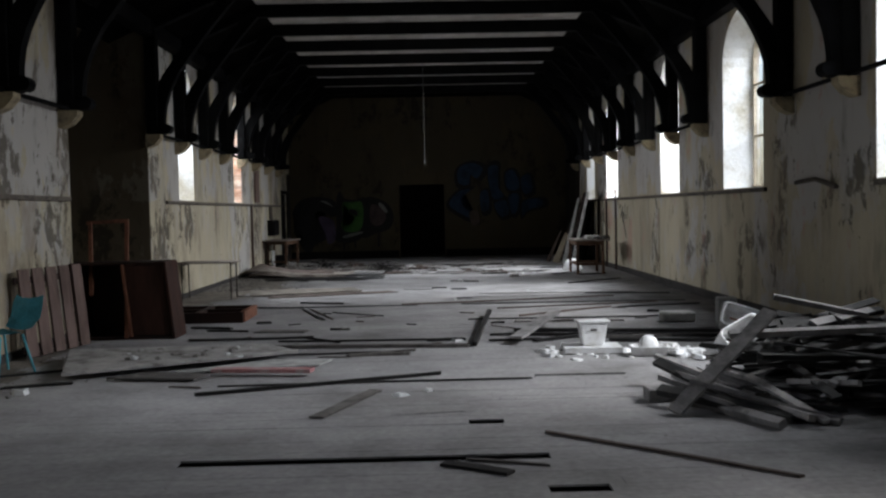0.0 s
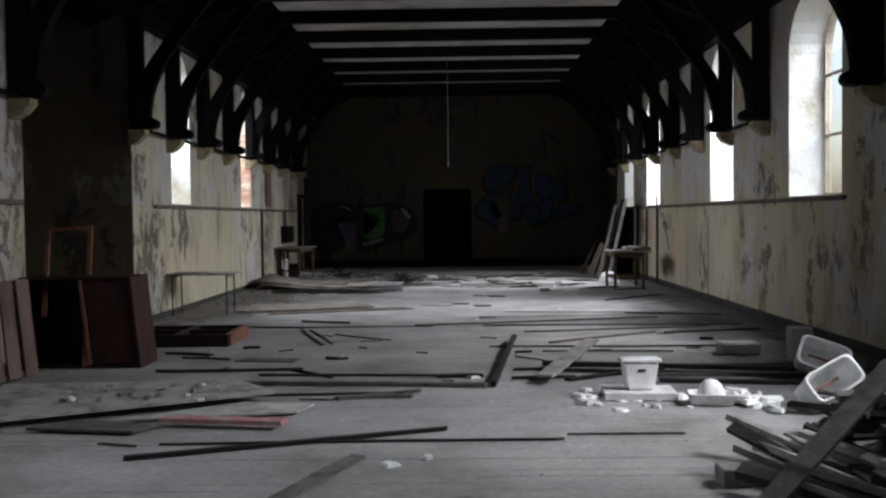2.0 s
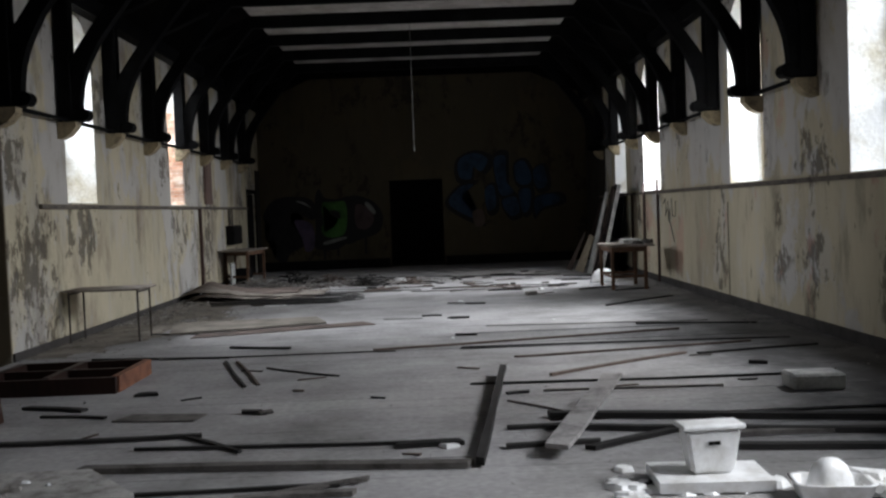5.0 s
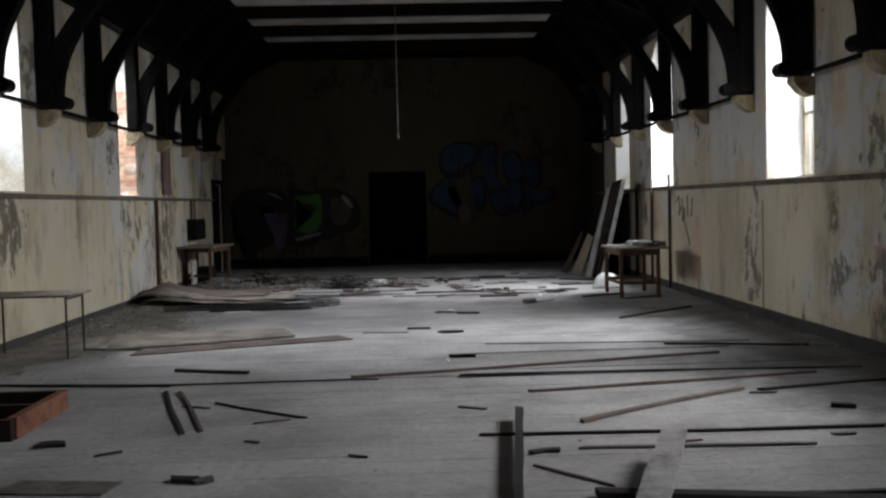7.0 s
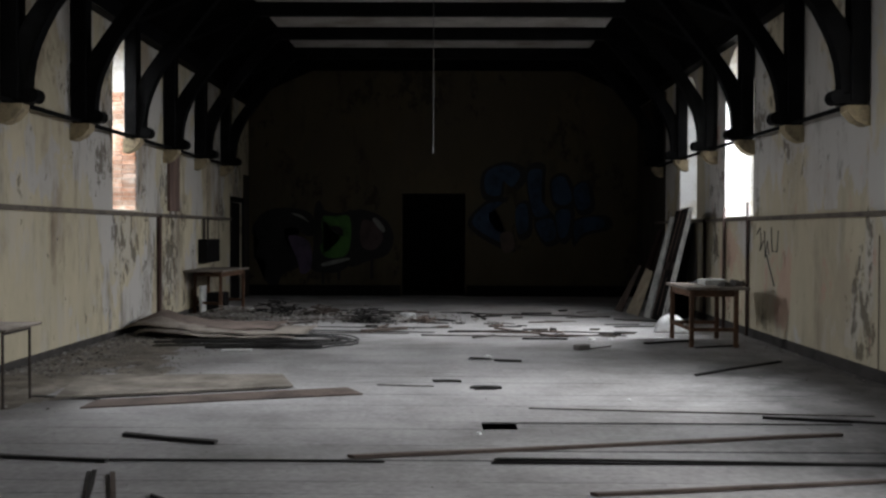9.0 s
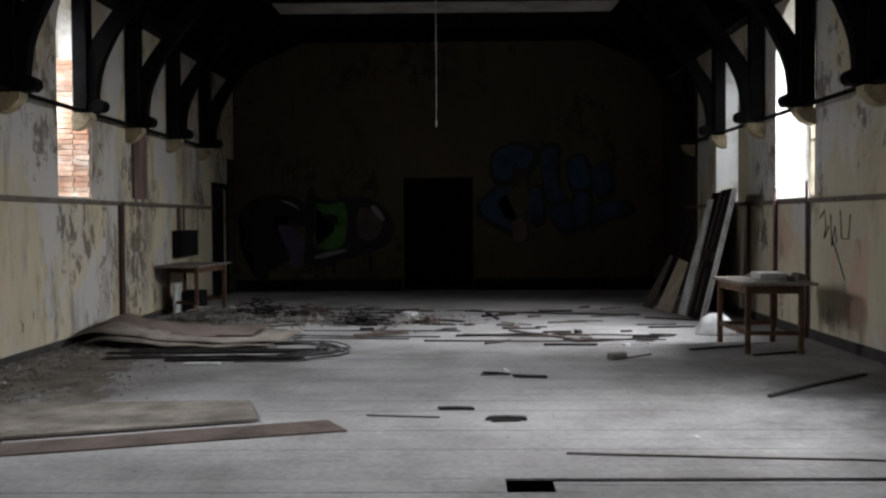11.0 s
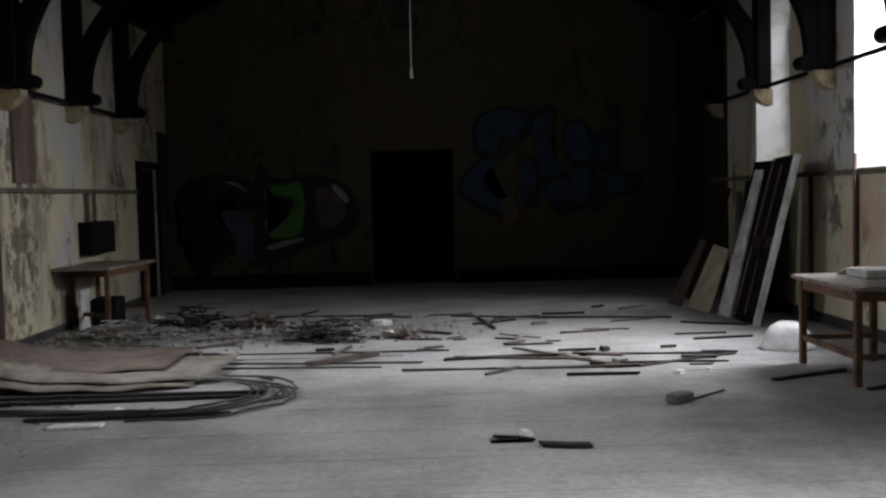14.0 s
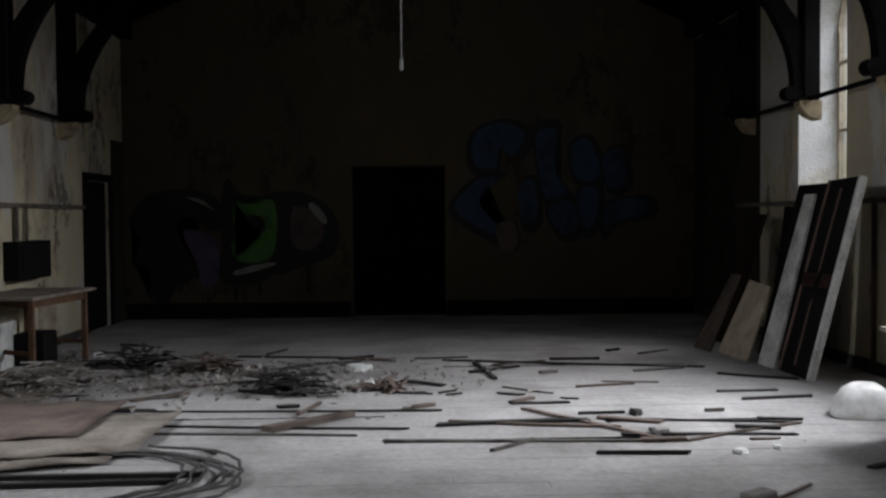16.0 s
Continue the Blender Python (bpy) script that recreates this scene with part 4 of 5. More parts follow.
# dirt trodden over the boards, with ragged edges; the east patch also paints in shade
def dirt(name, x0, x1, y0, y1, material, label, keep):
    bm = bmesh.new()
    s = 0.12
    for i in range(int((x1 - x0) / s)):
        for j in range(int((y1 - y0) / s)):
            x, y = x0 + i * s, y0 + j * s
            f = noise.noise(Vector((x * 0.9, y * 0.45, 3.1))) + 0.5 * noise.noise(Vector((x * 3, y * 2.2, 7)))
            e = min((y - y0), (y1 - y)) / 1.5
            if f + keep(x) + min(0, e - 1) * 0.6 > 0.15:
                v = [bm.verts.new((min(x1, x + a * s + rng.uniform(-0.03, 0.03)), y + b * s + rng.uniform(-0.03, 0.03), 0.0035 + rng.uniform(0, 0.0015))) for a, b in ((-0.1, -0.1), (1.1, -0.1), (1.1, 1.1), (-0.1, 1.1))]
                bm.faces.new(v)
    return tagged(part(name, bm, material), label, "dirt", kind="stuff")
dirt("dirt_shade_patch", 3.4, XR - 0.1, 13.2, 21.5, M_DAMP_SHADE, "damp dirt with painted-in shade along the wall", lambda x: (x - 4.25) * 0.75)
dirt("dirt_shade_patch", XL + 0.04, -2.4, 16.5, 28.5, M_DIRT, "dry brown plaster dirt along the wall", lambda x: (-3.2 - x) * 0.8)
dirt("dirt_shade_patch", XL + 0.04, -2.6, 7.5, 12.5, M_DIRT, "dry brown plaster dirt along the wall", lambda x: (-3.7 - x) * 0.8)

# tangled heaps in the middle
def heap(x, y, r, n, material, label, zmax=0.14):
    h = thing("debris_heap", label, "debris", "debris heaps")
    bm = bmesh.new()
    for k in range(n):
        a, L = rng.uniform(0, 6.28), rng.uniform(0.1, 0.4)
        c = Vector((x + rng.gauss(0, r * 0.5), y + rng.gauss(0, r * 0.35), 0))
        c.z = rng.uniform(0.01, zmax) * math.exp(-((c.x - x) ** 2 + (c.y - y) ** 2) / (r * r))
        d = Vector((math.cos(a), math.sin(a), rng.uniform(-0.12, 0.25))) * L / 2
        p, q = c - d, c + d
        p.z, q.z = max(0.008, p.z), max(0.008, q.z)
        bar(bm, p, q, rng.uniform(0.01, 0.05), rng.uniform(0.008, 0.02))
    tagged(part("splinter", bm, material, h), kind="stuff")
heap(-0.95, 26.2, 0.42, 90, M_LATHD, "dark tangled heap of splintered wood", 0.3)
heap(-2.9, 27.9, 0.5, 80, M_LATHD, "dark heap of broken wood and plaster", 0.3)
heap(-3.6, 26.9, 0.6, 70, M_RUBBLE, "grey heap of plaster and splinters", 0.25)
heap(-2.0, 27.6, 0.35, 50, M_LATHB, "brown heap of broken wood", 0.22)
heap(0.0, 26.3, 0.25, 30, M_LATHB, "small brown heap of splinters", 0.12)

# curling sheets over a mound beside the west wall
def curl(x0, x1, y0, y1, z, hump, label, material):
    bm = bmesh.new()
    nx, ny = 18, 8
    g = []
    for top in (0, 1):
        g.append([[bm.verts.new((x0 + (x1 - x0) * i / nx, y0 + (y1 - y0) * j / ny - 0.25 * math.sin(i / nx * 3.1), z + 0.012 * top + hump * (1 - (i / nx)) ** 2.4 * (0.35 + 0.65 * math.sin(math.pi * (0.15 + 0.85 * j / ny))) * min(1, 0.25 + 5 * i / nx) + 0.01 * math.sin(i * 1.3 + j))) for i in range(nx + 1)] for j in range(ny + 1)])
    for t in (0, 1):
        for j in range(ny):
            for i in range(nx):
                bm.faces.new((g[t][j][i], g[t][j][i + 1], g[t][j + 1][i + 1], g[t][j + 1][i]))
    for j in range(ny):
        for i in (0, nx): bm.faces.new((g[0][j][i], g[0][j + 1][i], g[1][j + 1][i], g[1][j][i]))
    for i in range(nx):
        for j in (0, ny): bm.faces.new((g[0][j][i], g[0][j][i + 1], g[1][j][i + 1], g[1][j][i]))
    return tagged(part("lino_sheet", bm, material, smooth=True), label, "sheet", "curling sheets")
curl(-4.55, -1.75, 23.75, 25.1, 0.05, 0.34, "grey-brown curling sheet heaped over rubble", M_LINO)
curl(-4.5, -2.3, 24.1, 25.5, 0.09, 0.36, "brown curling sheet on the mound", M_LATHB)
curl(-4.3, -1.9, 23.55, 24.7, 0.025, 0.22, "grey curling sheet under another sheet", M_LINO)

# black cable loops
for k in range(7):
    bm = bmesh.new()
    r = rng.uniform(0.85, 1.15)
    cx, cy = -2.0 + rng.uniform(-0.1, 0.1), 23.1 + rng.uniform(-0.12, 0.12)
    pts = []
    a0, a1 = rng.uniform(-1.9, -1.5), rng.uniform(1.3, 1.8)
    for i in range(26):
        a = a0 + (a1 - a0) * i / 25
        pts.append((cx + r * math.cos(a) * 1.0 + rng.uniform(-0.03, 0.03), cy + rng.uniform(-0.02, 0.02) + r * math.sin(a) * 0.75, 0.02 + 0.015 * (k % 4) + 0.006 * math.sin(i)))
    if k % 2: pts = [(cx - 1.6, pts[0][1] + 0.1, 0.02)] + pts
    tube(bm, pts, 0.011, 6)
    tagged(part("cable", bm, M_CABLE, smooth=True), "dusty black cable coiled loosely on the floor", "cable", "coiled cables")
for p, q in (((-3.6, 23.2), (-1.15, 23.2)), ((-3.8, 22.95), (-1.3, 23.05)), ((-3.4, 22.7), (-1.9, 22.5)), ((-2.9, 22.35), (-1.3, 22.4))):
    lath(p, q, 0.05, 0.03, M_LATHD, name="batten", label="dark batten lying among cables")

# ---- furniture ----
def leg_table(name, label, top, legs, h, leg_w, m_top, m_leg, rail_z=None, apron=True):
    """Wooden table: corners given in order round the top."""
    t = thing(name, label, "table")
    bm = bmesh.new()
    c = sum((Vector((x, y, 0)) for x, y in top), Vector()) / 4
    big = [c + (Vector((x, y, 0)) - c) * 1.0 for x, y in top]
    prism(bm, [(p.x, p.y) for p in big], "z", h - 0.035, h)
    part("tabletop", bm, m_top, t)
    for x, y in legs: part("leg", boxes((x - leg_w / 2, x + leg_w / 2, y - leg_w / 2, y + leg_w / 2, 0.0, h - 0.036), bevel=0.004), m_leg, t)
    for i in range(4):
        a, b = legs[i], legs[(i + 1) % 4]
        if apron:
            bm = bmesh.new(); bar(bm, (*a, h - 0.09), (*b, h - 0.09), 0.025, 0.09); part("apron", bm, m_leg, t)
        if rail_z and i != 1:
            bm = bmesh.new(); bar(bm, (*a, rail_z), (*b, rail_z), 0.03, 0.05); part("stretcher", bm, m_leg, t)
    return t

leg_table("wooden_table", "worn brown wooden table with stretchers against the wall", [(3.78, 22.65), (4.66, 22.63), (4.7, 24.03), (3.8, 24.0)], [(3.88, 22.76), (4.5, 22.74), (4.55, 23.9), (3.87, 23.9)], 0.85, 0.06, M_TOP, M_TABLE, 0.25)
leg_table("wooden_table", "old brown wooden table beside the side doorway", [(-4.62, 27.35), (-3.85, 27.3), (-3.68, 28.85), (-4.6, 28.85)], [(-4.55, 27.9), (-3.95, 27.5), (-3.78, 28.7), (-4.5, 28.75)], 0.87, 0.06, M_TOP, M_TABLE, 0.22)
st = thing("school_table", "thin-legged steel school table with dusty top", "table")
part("tabletop", boxes((-4.6, -3.5, 17.75, 18.5, 0.71, 0.735), bevel=0.006), M_TOP, st)
for x, y in ((-4.52, 17.85), (-3.58, 17.85), (-3.58, 18.4), (-4.52, 18.4)):
    bm = bmesh.new(); tube(bm, [(x, y, 0), (x, y, 0.71)], 0.014); part("leg", bm, M_STEEL, st)
for x in (-4.52, -3.58):
    bm = bmesh.new(); tube(bm, [(x, 17.85, 0.68), (x, 18.4, 0.68)], 0.012); part("rail", bm, M_STEEL, st)

# papers and a box on the east table
tagged(part("open_box", boxes((4.2, 4.55, 23.3, 23.7, 0.852, 0.93), bevel=0.01), M_PALE), "flat grey cardboard box on the table", "box")
for k, (x, y) in enumerate(((4.4, 23.0), (4.65, 23.2), (4.3, 23.85))): shard(x, y, 0.14, 0.85, M_LATH, "paper_heap", "crumpled grey papers on the table", "paper", "papers on the table")
# under the west table
tagged(part("plastic_crate", boxes((-4.35, -4.0, 28.0, 28.4, 0.02, 0.4), bevel=0.02), M_BLACK), "dark crate pushed under the table", "crate")
tagged(part("paint_tub", boxes((-4.42, -4.37, 27.7, 28.1, 0.01, 0.55), bevel=0.01), M_PALE), "pale panel standing under the table", "board")
shard(-3.7, 28.9, 0.13, 0, M_WHITE, "paper_scrap", "crumpled white scrap lying on the floor", "paper", "paper scraps")
wb = thing("fuse_box", "black metal fuse box fixed to the wall", "fuse box")
part("case", boxes((XL, XL + 0.2, 28.4, 29.4, 0.98, 1.45), bevel=0.01), M_BLACK, wb)
part("cover", boxes((XL + 0.2, XL + 0.215, 28.45, 29.35, 1.02, 1.41), bevel=0.004), M_BLACK, wb)
bm = bmesh.new(); tube(bm, [(XL + 0.05, 28.7, 1.44), (XL + 0.05, 28.7, 1.88)], 0.03)
part("conduit", bm, M_RAIL, wb)
bm = bmesh.new(); tube(bm, [(XL + 0.05, 29.0, 1.44), (XL + 0.05, 29.0, 1.88)], 0.025)
part("conduit", bm, M_RAIL, wb)

# upturned dark cabinet, slatted panel and leaning frame by the alcove
cb = thing("cabinet", "dark varnished wooden cabinet lying on its side", "cabinet")
part("back_panel", boxes((-4.4, -3.2, 12.75, 12.78, 0.0, 1.03)), M_BROWN, cb)
part("side_panel", boxes((-3.2, -3.16, 12.2, 12.78, 0.0, 1.03), bevel=0.005), M_CAB, cb, "worn reddish outer edge")
part("side_panel", boxes((-4.44, -4.4, 12.2, 12.78, 0.0, 1.03), bevel=0.005), M_BROWN, cb)
part("top_panel", boxes((-4.4, -3.2, 12.22, 12.75, 1.0, 1.03)), M_BROWN, cb)
part("base_panel", boxes((-4.4, -3.2, 12.22, 12.75, 0.0, 0.04)), M_BROWN, cb)
part("divider", boxes((-3.76, -3.73, 12.2, 12.75, 0.04, 1.0)), M_BROWNL, cb)
part("door", boxes((-3.72, -3.22, 12.24, 12.26, 0.05, 0.99), bevel=0.004), M_CAB, cb, "dark red-brown panel door")
for piece in cb.children:  # sheared sideways to fit its lean in the camera's view
    for v in piece.data.vertices: v.co.x -= 0.1 * v.co.z
fr = thing("easel", "thin brown wooden easel frame leaning on the cabinet", "easel")
for a, b in (((-4.55, 12.95, 1.56), (-3.97, 12.95, 1.58)), ((-4.5, 12.95, 1.56), (-4.25, 12.2, 0.6)), ((-3.99, 12.95, 1.58), (-3.8, 12.18, 0.02))):
    bm = bmesh.new(); bar(bm, a, b, 0.05, 0.03, (0, 1, 0)); part("rail", bm, M_BROWNL, fr)
sp = thing("slatted_panel", "faded brown slatted wooden panel leaning by the wall", "panel")
P0, P1 = Vector((-4.4, 10.5, 0)), Vector((-4.1, 11.75, 0))
for k in range(5):
    f0, f1 = k / 5 + 0.02, (k + 1) / 5 - 0.03
    a, b = P0.lerp(P1, f0), P0.lerp(P1, f1)
    n3 = Vector((0.97, -0.23, 0)) * 0.025
    lean = Vector((-0.1, 0.02, 0))
    bm = bmesh.new()
    lo = [a, b, b - n3, a - n3]
    v0 = [bm.verts.new(p + Vector((0, 0, 0.03))) for p in lo]
    v1 = [bm.verts.new(p + lean + Vector((0, 0, 1.05))) for p in lo]
    bm.faces.new(v0[::-1]); bm.faces.new(v1)
    for i in range(4): bm.faces.new((v0[i], v0[(i + 1) % 4], v1[(i + 1) % 4], v1[i]))
    part("slat", bm, M_SLAT, sp)
for z in (0.12, 0.92):
    bm = bmesh.new()
    o = Vector((-0.045 - 0.1 * z, 0.01, z))
    bar(bm, P0 + o, P1 + o, 0.03, 0.08); part("batten", bm, M_BROWN, sp)

# teal chair
ch = thing("chair", "teal plastic chair with thin splayed metal legs", "chair", m=pose(-4.28, 9.6, 0, 0, 0, -30))
def shell(w, pts, th):
    bm = bmesh.new()
    rows = []
    for d, z, k in pts:
        rows.append([bm.verts.new((w * k * (i / 6 - 0.5), d + 0.05 * (abs(i / 3 - 1) ** 2) * (1 if z > 0.5 else 0), z + 0.03 * abs(i / 3 - 1) ** 2)) for i in range(7)])
    for a, b in zip(rows, rows[1:]):
        for i in range(6): bm.faces.new((a[i], a[i + 1], b[i + 1], b[i]))
    bmesh.ops.solidify(bm, geom=bm.faces[:], thickness=th)
    return bm
part("seat", shell(0.46, [(-0.22, 0.42, 0.95), (-0.1, 0.43, 1), (0.05, 0.42, 1), (0.18, 0.43, 0.95)], 0.012), M_BLUE, ch)
part("backrest", shell(0.48, [(0.2, 0.45, 0.9), (0.24, 0.55, 1), (0.27, 0.68, 1.02), (0.31, 0.78, 0.9)], 0.012), M_BLUE, ch)
for sx, sy in ((-1, -1), (1, -1), (-1, 1), (1, 1)):
    bm = bmesh.new(); tube(bm, [(sx * 0.15, sy * 0.13, 0.42), (sx * 0.22, sy * 0.22, 0.0)], 0.013); part("leg", bm, M_BLUE, ch)

# low compartment frame lying on the floor
gf = thing("shelf_unit", "brown pigeonhole shelf unit lying on its back", "shelf")
for y in (13.95, 14.5, 15.05): part("long_rail", boxes((-3.95, -2.6, y - 0.03, y + 0.03, 0, 0.16), bevel=0.005), M_BROWN, gf)
for x in (-3.95, -3.3, -2.62): part("cross_rail", boxes((x - 0.04, x + 0.04, 13.98, 15.02, 0.002, 0.165), bevel=0.005), M_BROWNL if x > -3 else M_BROWN, gf)

# boards leaning on the east wall
def leaning(name, b0, b1, t0, t1, th, material, label, cat="board"):
    o = thing(name, label, cat, "leaning boards")
    b0, b1, t0, t1 = map(Vector, (b0, b1, t0, t1))
    nrm = (b1 - b0).cross(t0 - b0).normalized() * th
    bm = bmesh.new()
    q = [b0, b1, t1, t0]
    a, c = [bm.verts.new(p) for p in q], [bm.verts.new(p + nrm) for p in q]
    bm.faces.new(a); bm.faces.new(c[::-1])
    for i in range(4): bm.faces.new((a[i], a[(i + 1) % 4], c[(i + 1) % 4], c[i]))
    part("panel", bm, material, o)
    return o, (b0, b1, t0, t1, nrm)

def strip(o, q, u0, u1, v0, v1, material, label="", name="stile"):
    b0, b1, t0, t1, nrm = q
    P = lambda u, v: (b0.lerp(b1, u)).lerp(t0.lerp(t1, u), v)
    bm = bmesh.new()
    pts = [P(u0, v0), P(u1, v0), P(u1, v1), P(u0, v1)]
    for s in (1,):
        a = [bm.verts.new(p - nrm * 0.4) for p in pts]
        c = [bm.verts.new(p + nrm * 1.5) for p in pts]
        bm.faces.new(a[::-1]); bm.faces.new(c)
        for i in range(4): bm.faces.new((a[i], a[(i + 1) % 4], c[(i + 1) % 4], c[i]))
    return part(name, bm, material, o, label)

o, q = leaning("old_door", (4.22, 27.05, 0.01), (4.26, 26.35, 0.01), (4.75, 27.0, 2.06), (4.72, 26.2, 2.08), -0.04, M_BLACK, "dark panelled door leaning with pale worn edge", "door")
strip(o, q, 0.93, 1.0, 0, 1, M_PALE, "pale worn edge")
strip(o, q, 0.45, 0.5, 0.05, 0.95, M_SLAT)
strip(o, q, 0.0, 0.06, 0, 1, M_SLAT)
strip(o, q, 0.0, 0.9, 0.45, 0.52, M_BROWN, name="lock_rail")
strip(o, q, 0.72, 0.78, 0.47, 0.5, M_STEEL, "tarnished knob", "knob")
leaning("plank", (4.15, 27.5, 0.01), (4.2, 27.15, 0.01), (4.62, 27.35, 1.92), (4.62, 27.08, 1.92), -0.03, M_PALE, "pale grey plank leaning beside a door")
leaning("dark_panel", (4.45, 28.3, 0.01), (4.5, 27.5, 0.01), (4.95, 28.3, 2.05), (4.95, 27.5, 2.05), -0.03, M_BLACK, "tall black panel leaning on the wall")
# Added panel: its black stands for the wall shaded by the door.
leaning("dark_panel", (4.86, 29.1, 0.01), (4.88, 27.5, 0.01), (5.09, 29.1, 1.8), (5.1, 27.5, 1.8), -0.02, M_BLACK, "black panel added as shade on the wall behind the door")
leaning("hardboard", (4.0, 28.45, 0.01), (4.08, 27.65, 0.01), (4.4, 28.45, 0.9), (4.38, 27.7, 0.86), -0.015, M_TAN, "tan hardboard sheet leaning on other boards")
leaning("hardboard", (3.85, 28.95, 0.01), (3.92, 28.5, 0.01), (4.35, 28.95, 0.95), (4.3, 28.5, 0.95), -0.015, M_LATHB, "brown hardboard sheet leaning on other boards")
leaning("plank", (4.3, 29.6, 0.01), (4.35, 29.2, 0.01), (4.9, 29.6, 1.7), (4.9, 29.25, 1.7), -0.03, M_BROWN, "dark brown plank leaning on the wall")

# pipes on both walls
for x, y, z in ((XR - 0.04, 26.77, 1.85), (XR - 0.04, 25.53, 2.05), (XR - 0.04, 24.25, 2.1)):
    bm = bmesh.new(); tube(bm, [(x, y, 0), (x, y, z)], 0.028)
    tagged(part("pipe", bm, M_PIPE, smooth=True), "dark painted upright pipe on the wall", "pipe", "wall pipes")
# A dark strip drawn for an upright dark line on the wall.
for y0, y1, z0, z1 in ((25.72, 25.86, 0.0, 1.9),):
    tagged(part("wall_strip", boxes((XL, XL + 0.05, y0, y1, z0, z1)), M_PIPE), "dark upright strip on the wall", "batten")
tagged(part("pilaster", boxes((XL, XL + 0.05, 26.35, 26.95, 1.98, 3.02)), M_SLAT), "dark stained boarded flue strip on the wall", "flue")
# A thin dark tube, added in place of an upright crack.
bm = bmesh.new(); tube(bm, [(XR - 0.02, 19.7, 0.12), (XR - 0.02, 19.7, 1.6)], 0.006)
tagged(part("pipe", bm, M_PIPE), "thin dark tube standing for a crack in the wall", "pipe", "wall pipes")
bm = bmesh.new(); tube(bm, [(XR - 0.03, 10.9, 1.82), (XR - 0.04, 11.5, 1.93), (XR - 0.05, 12.1, 1.9)], 0.03, 6)
tagged(part("loose_rail", bm, M_RAIL), "loose sagging piece of dado rail", "rail")

# ---- graffiti ----
def blob(name, pts, y, material, parent, label=""):
    """A flat painted shape on the end wall, smoothed outline."""
    P = [Vector((x, z)) for x, z in pts]
    out = []
    n = len(P)
    for i in range(n):
        p0, p1, p2, p3 = P[i - 1], P[i], P[(i + 1) % n], P[(i + 2) % n]
        for k in range(5):
            t = k / 5
            out.append(0.5 * (2 * p1 + (p2 - p0) * t + (2 * p0 - 5 * p1 + 4 * p2 - p3) * t * t + (3 * p1 - p0 - 3 * p2 + p3) * t ** 3))
    bm = bmesh.new()
    bm.faces.new([bm.verts.new((p.x, y, p.y)) for p in out])
    bmesh.ops.triangulate(bm, faces=bm.faces[:])
    return part(name, bm, material, parent, label)

g1 = thing("graffiti", "black, green and purple spray-painted lettering on the wall", "graffiti")
W = YB - 0.004
blob("black_paint", [(-4.35, 2.0), (-4.0, 2.18), (-3.5, 2.2), (-3.05, 2.05), (-2.95, 1.6), (-3.15, 1.5), (-3.5, 1.72), (-3.75, 1.62), (-3.6, 1.2), (-3.35, 0.75), (-3.75, 0.55), (-3.95, 0.2), (-4.25, 0.45), (-4.2, 0.85), (-4.5, 0.95), (-4.35, 1.35), (-4.55, 1.6)], W, M_G_BLACK, g1)
blob("black_paint", [(-2.98, 2.1), (-2.85, 2.4), (-2.7, 2.15), (-2.35, 2.08), (-1.95, 2.15), (-1.9, 1.8), (-1.95, 1.0), (-2.3, 0.62), (-2.75, 0.58), (-3.05, 0.7), (-2.98, 1.3)], W, M_G_BLACK, g1)
blob("black_paint", [(-1.98, 2.12), (-1.5, 2.1), (-1.12, 1.85), (-0.98, 1.45), (-1.12, 1.05), (-1.6, 0.88), (-2.1, 0.75), (-2.05, 1.4)], W - 0.001, M_G_BLACK, g1)
blob("purple_paint", [(-3.62, 1.5), (-3.1, 1.35), (-3.05, 0.7), (-3.3, 0.55), (-3.4, 0.9)], W - 0.004, M_G_PURPLE, g1)
blob("green_paint", [(-2.75, 2.0), (-2.5, 1.95), (-2.1, 2.0), (-2.05, 1.4), (-2.2, 1.0), (-2.7, 0.98), (-2.8, 1.3), (-2.4, 1.32), (-2.35, 1.55), (-2.75, 1.6)], W - 0.004, M_G_GREEN, g1)
blob("dark_counter", [(-2.55, 1.75), (-2.3, 1.72), (-2.25, 1.5), (-2.5, 1.62)], W - 0.008, M_G_BLACK, g1)
blob("purple_paint", [(-1.75, 1.9), (-1.35, 1.75), (-1.25, 1.4), (-1.5, 1.15), (-1.8, 1.3)], W - 0.004, mat("spray_maroon", (0.07, 0.045, 0.05), 0.6), g1)
blob("white_highlight", [(-3.55, 2.07), (-3.3, 2.02), (-3.1, 1.85), (-3.3, 1.95)], W - 0.004, M_G_WHITE, g1)
blob("white_highlight", [(-1.4, 1.95), (-1.2, 1.7), (-1.25, 1.6), (-1.5, 1.9)], W - 0.008, M_G_WHITE, g1)
blob("white_highlight", [(-2.75, 0.82), (-2.2, 0.95), (-2.1, 0.9), (-2.7, 0.74)], W - 0.004, M_G_WHITE, g1)
for x, z0, z1 in ((-2.75, 0.3, 0.7), (-2.35, 0.4, 0.8), (-1.52, 0.42, 0.95), (-3.95, 0.15, 0.4)):
    bm = bmesh.new(); bm.faces.new([bm.verts.new((x + a * 0.035, W - 0.002, z)) for a, z in ((-1, z0), (1, z0), (1, z1), (-1, z1))]); part("paint_drip", bm, M_G_BLACK, g1)
g2 = thing("graffiti", "dark blue spray-painted lettering on the wall", "graffiti")
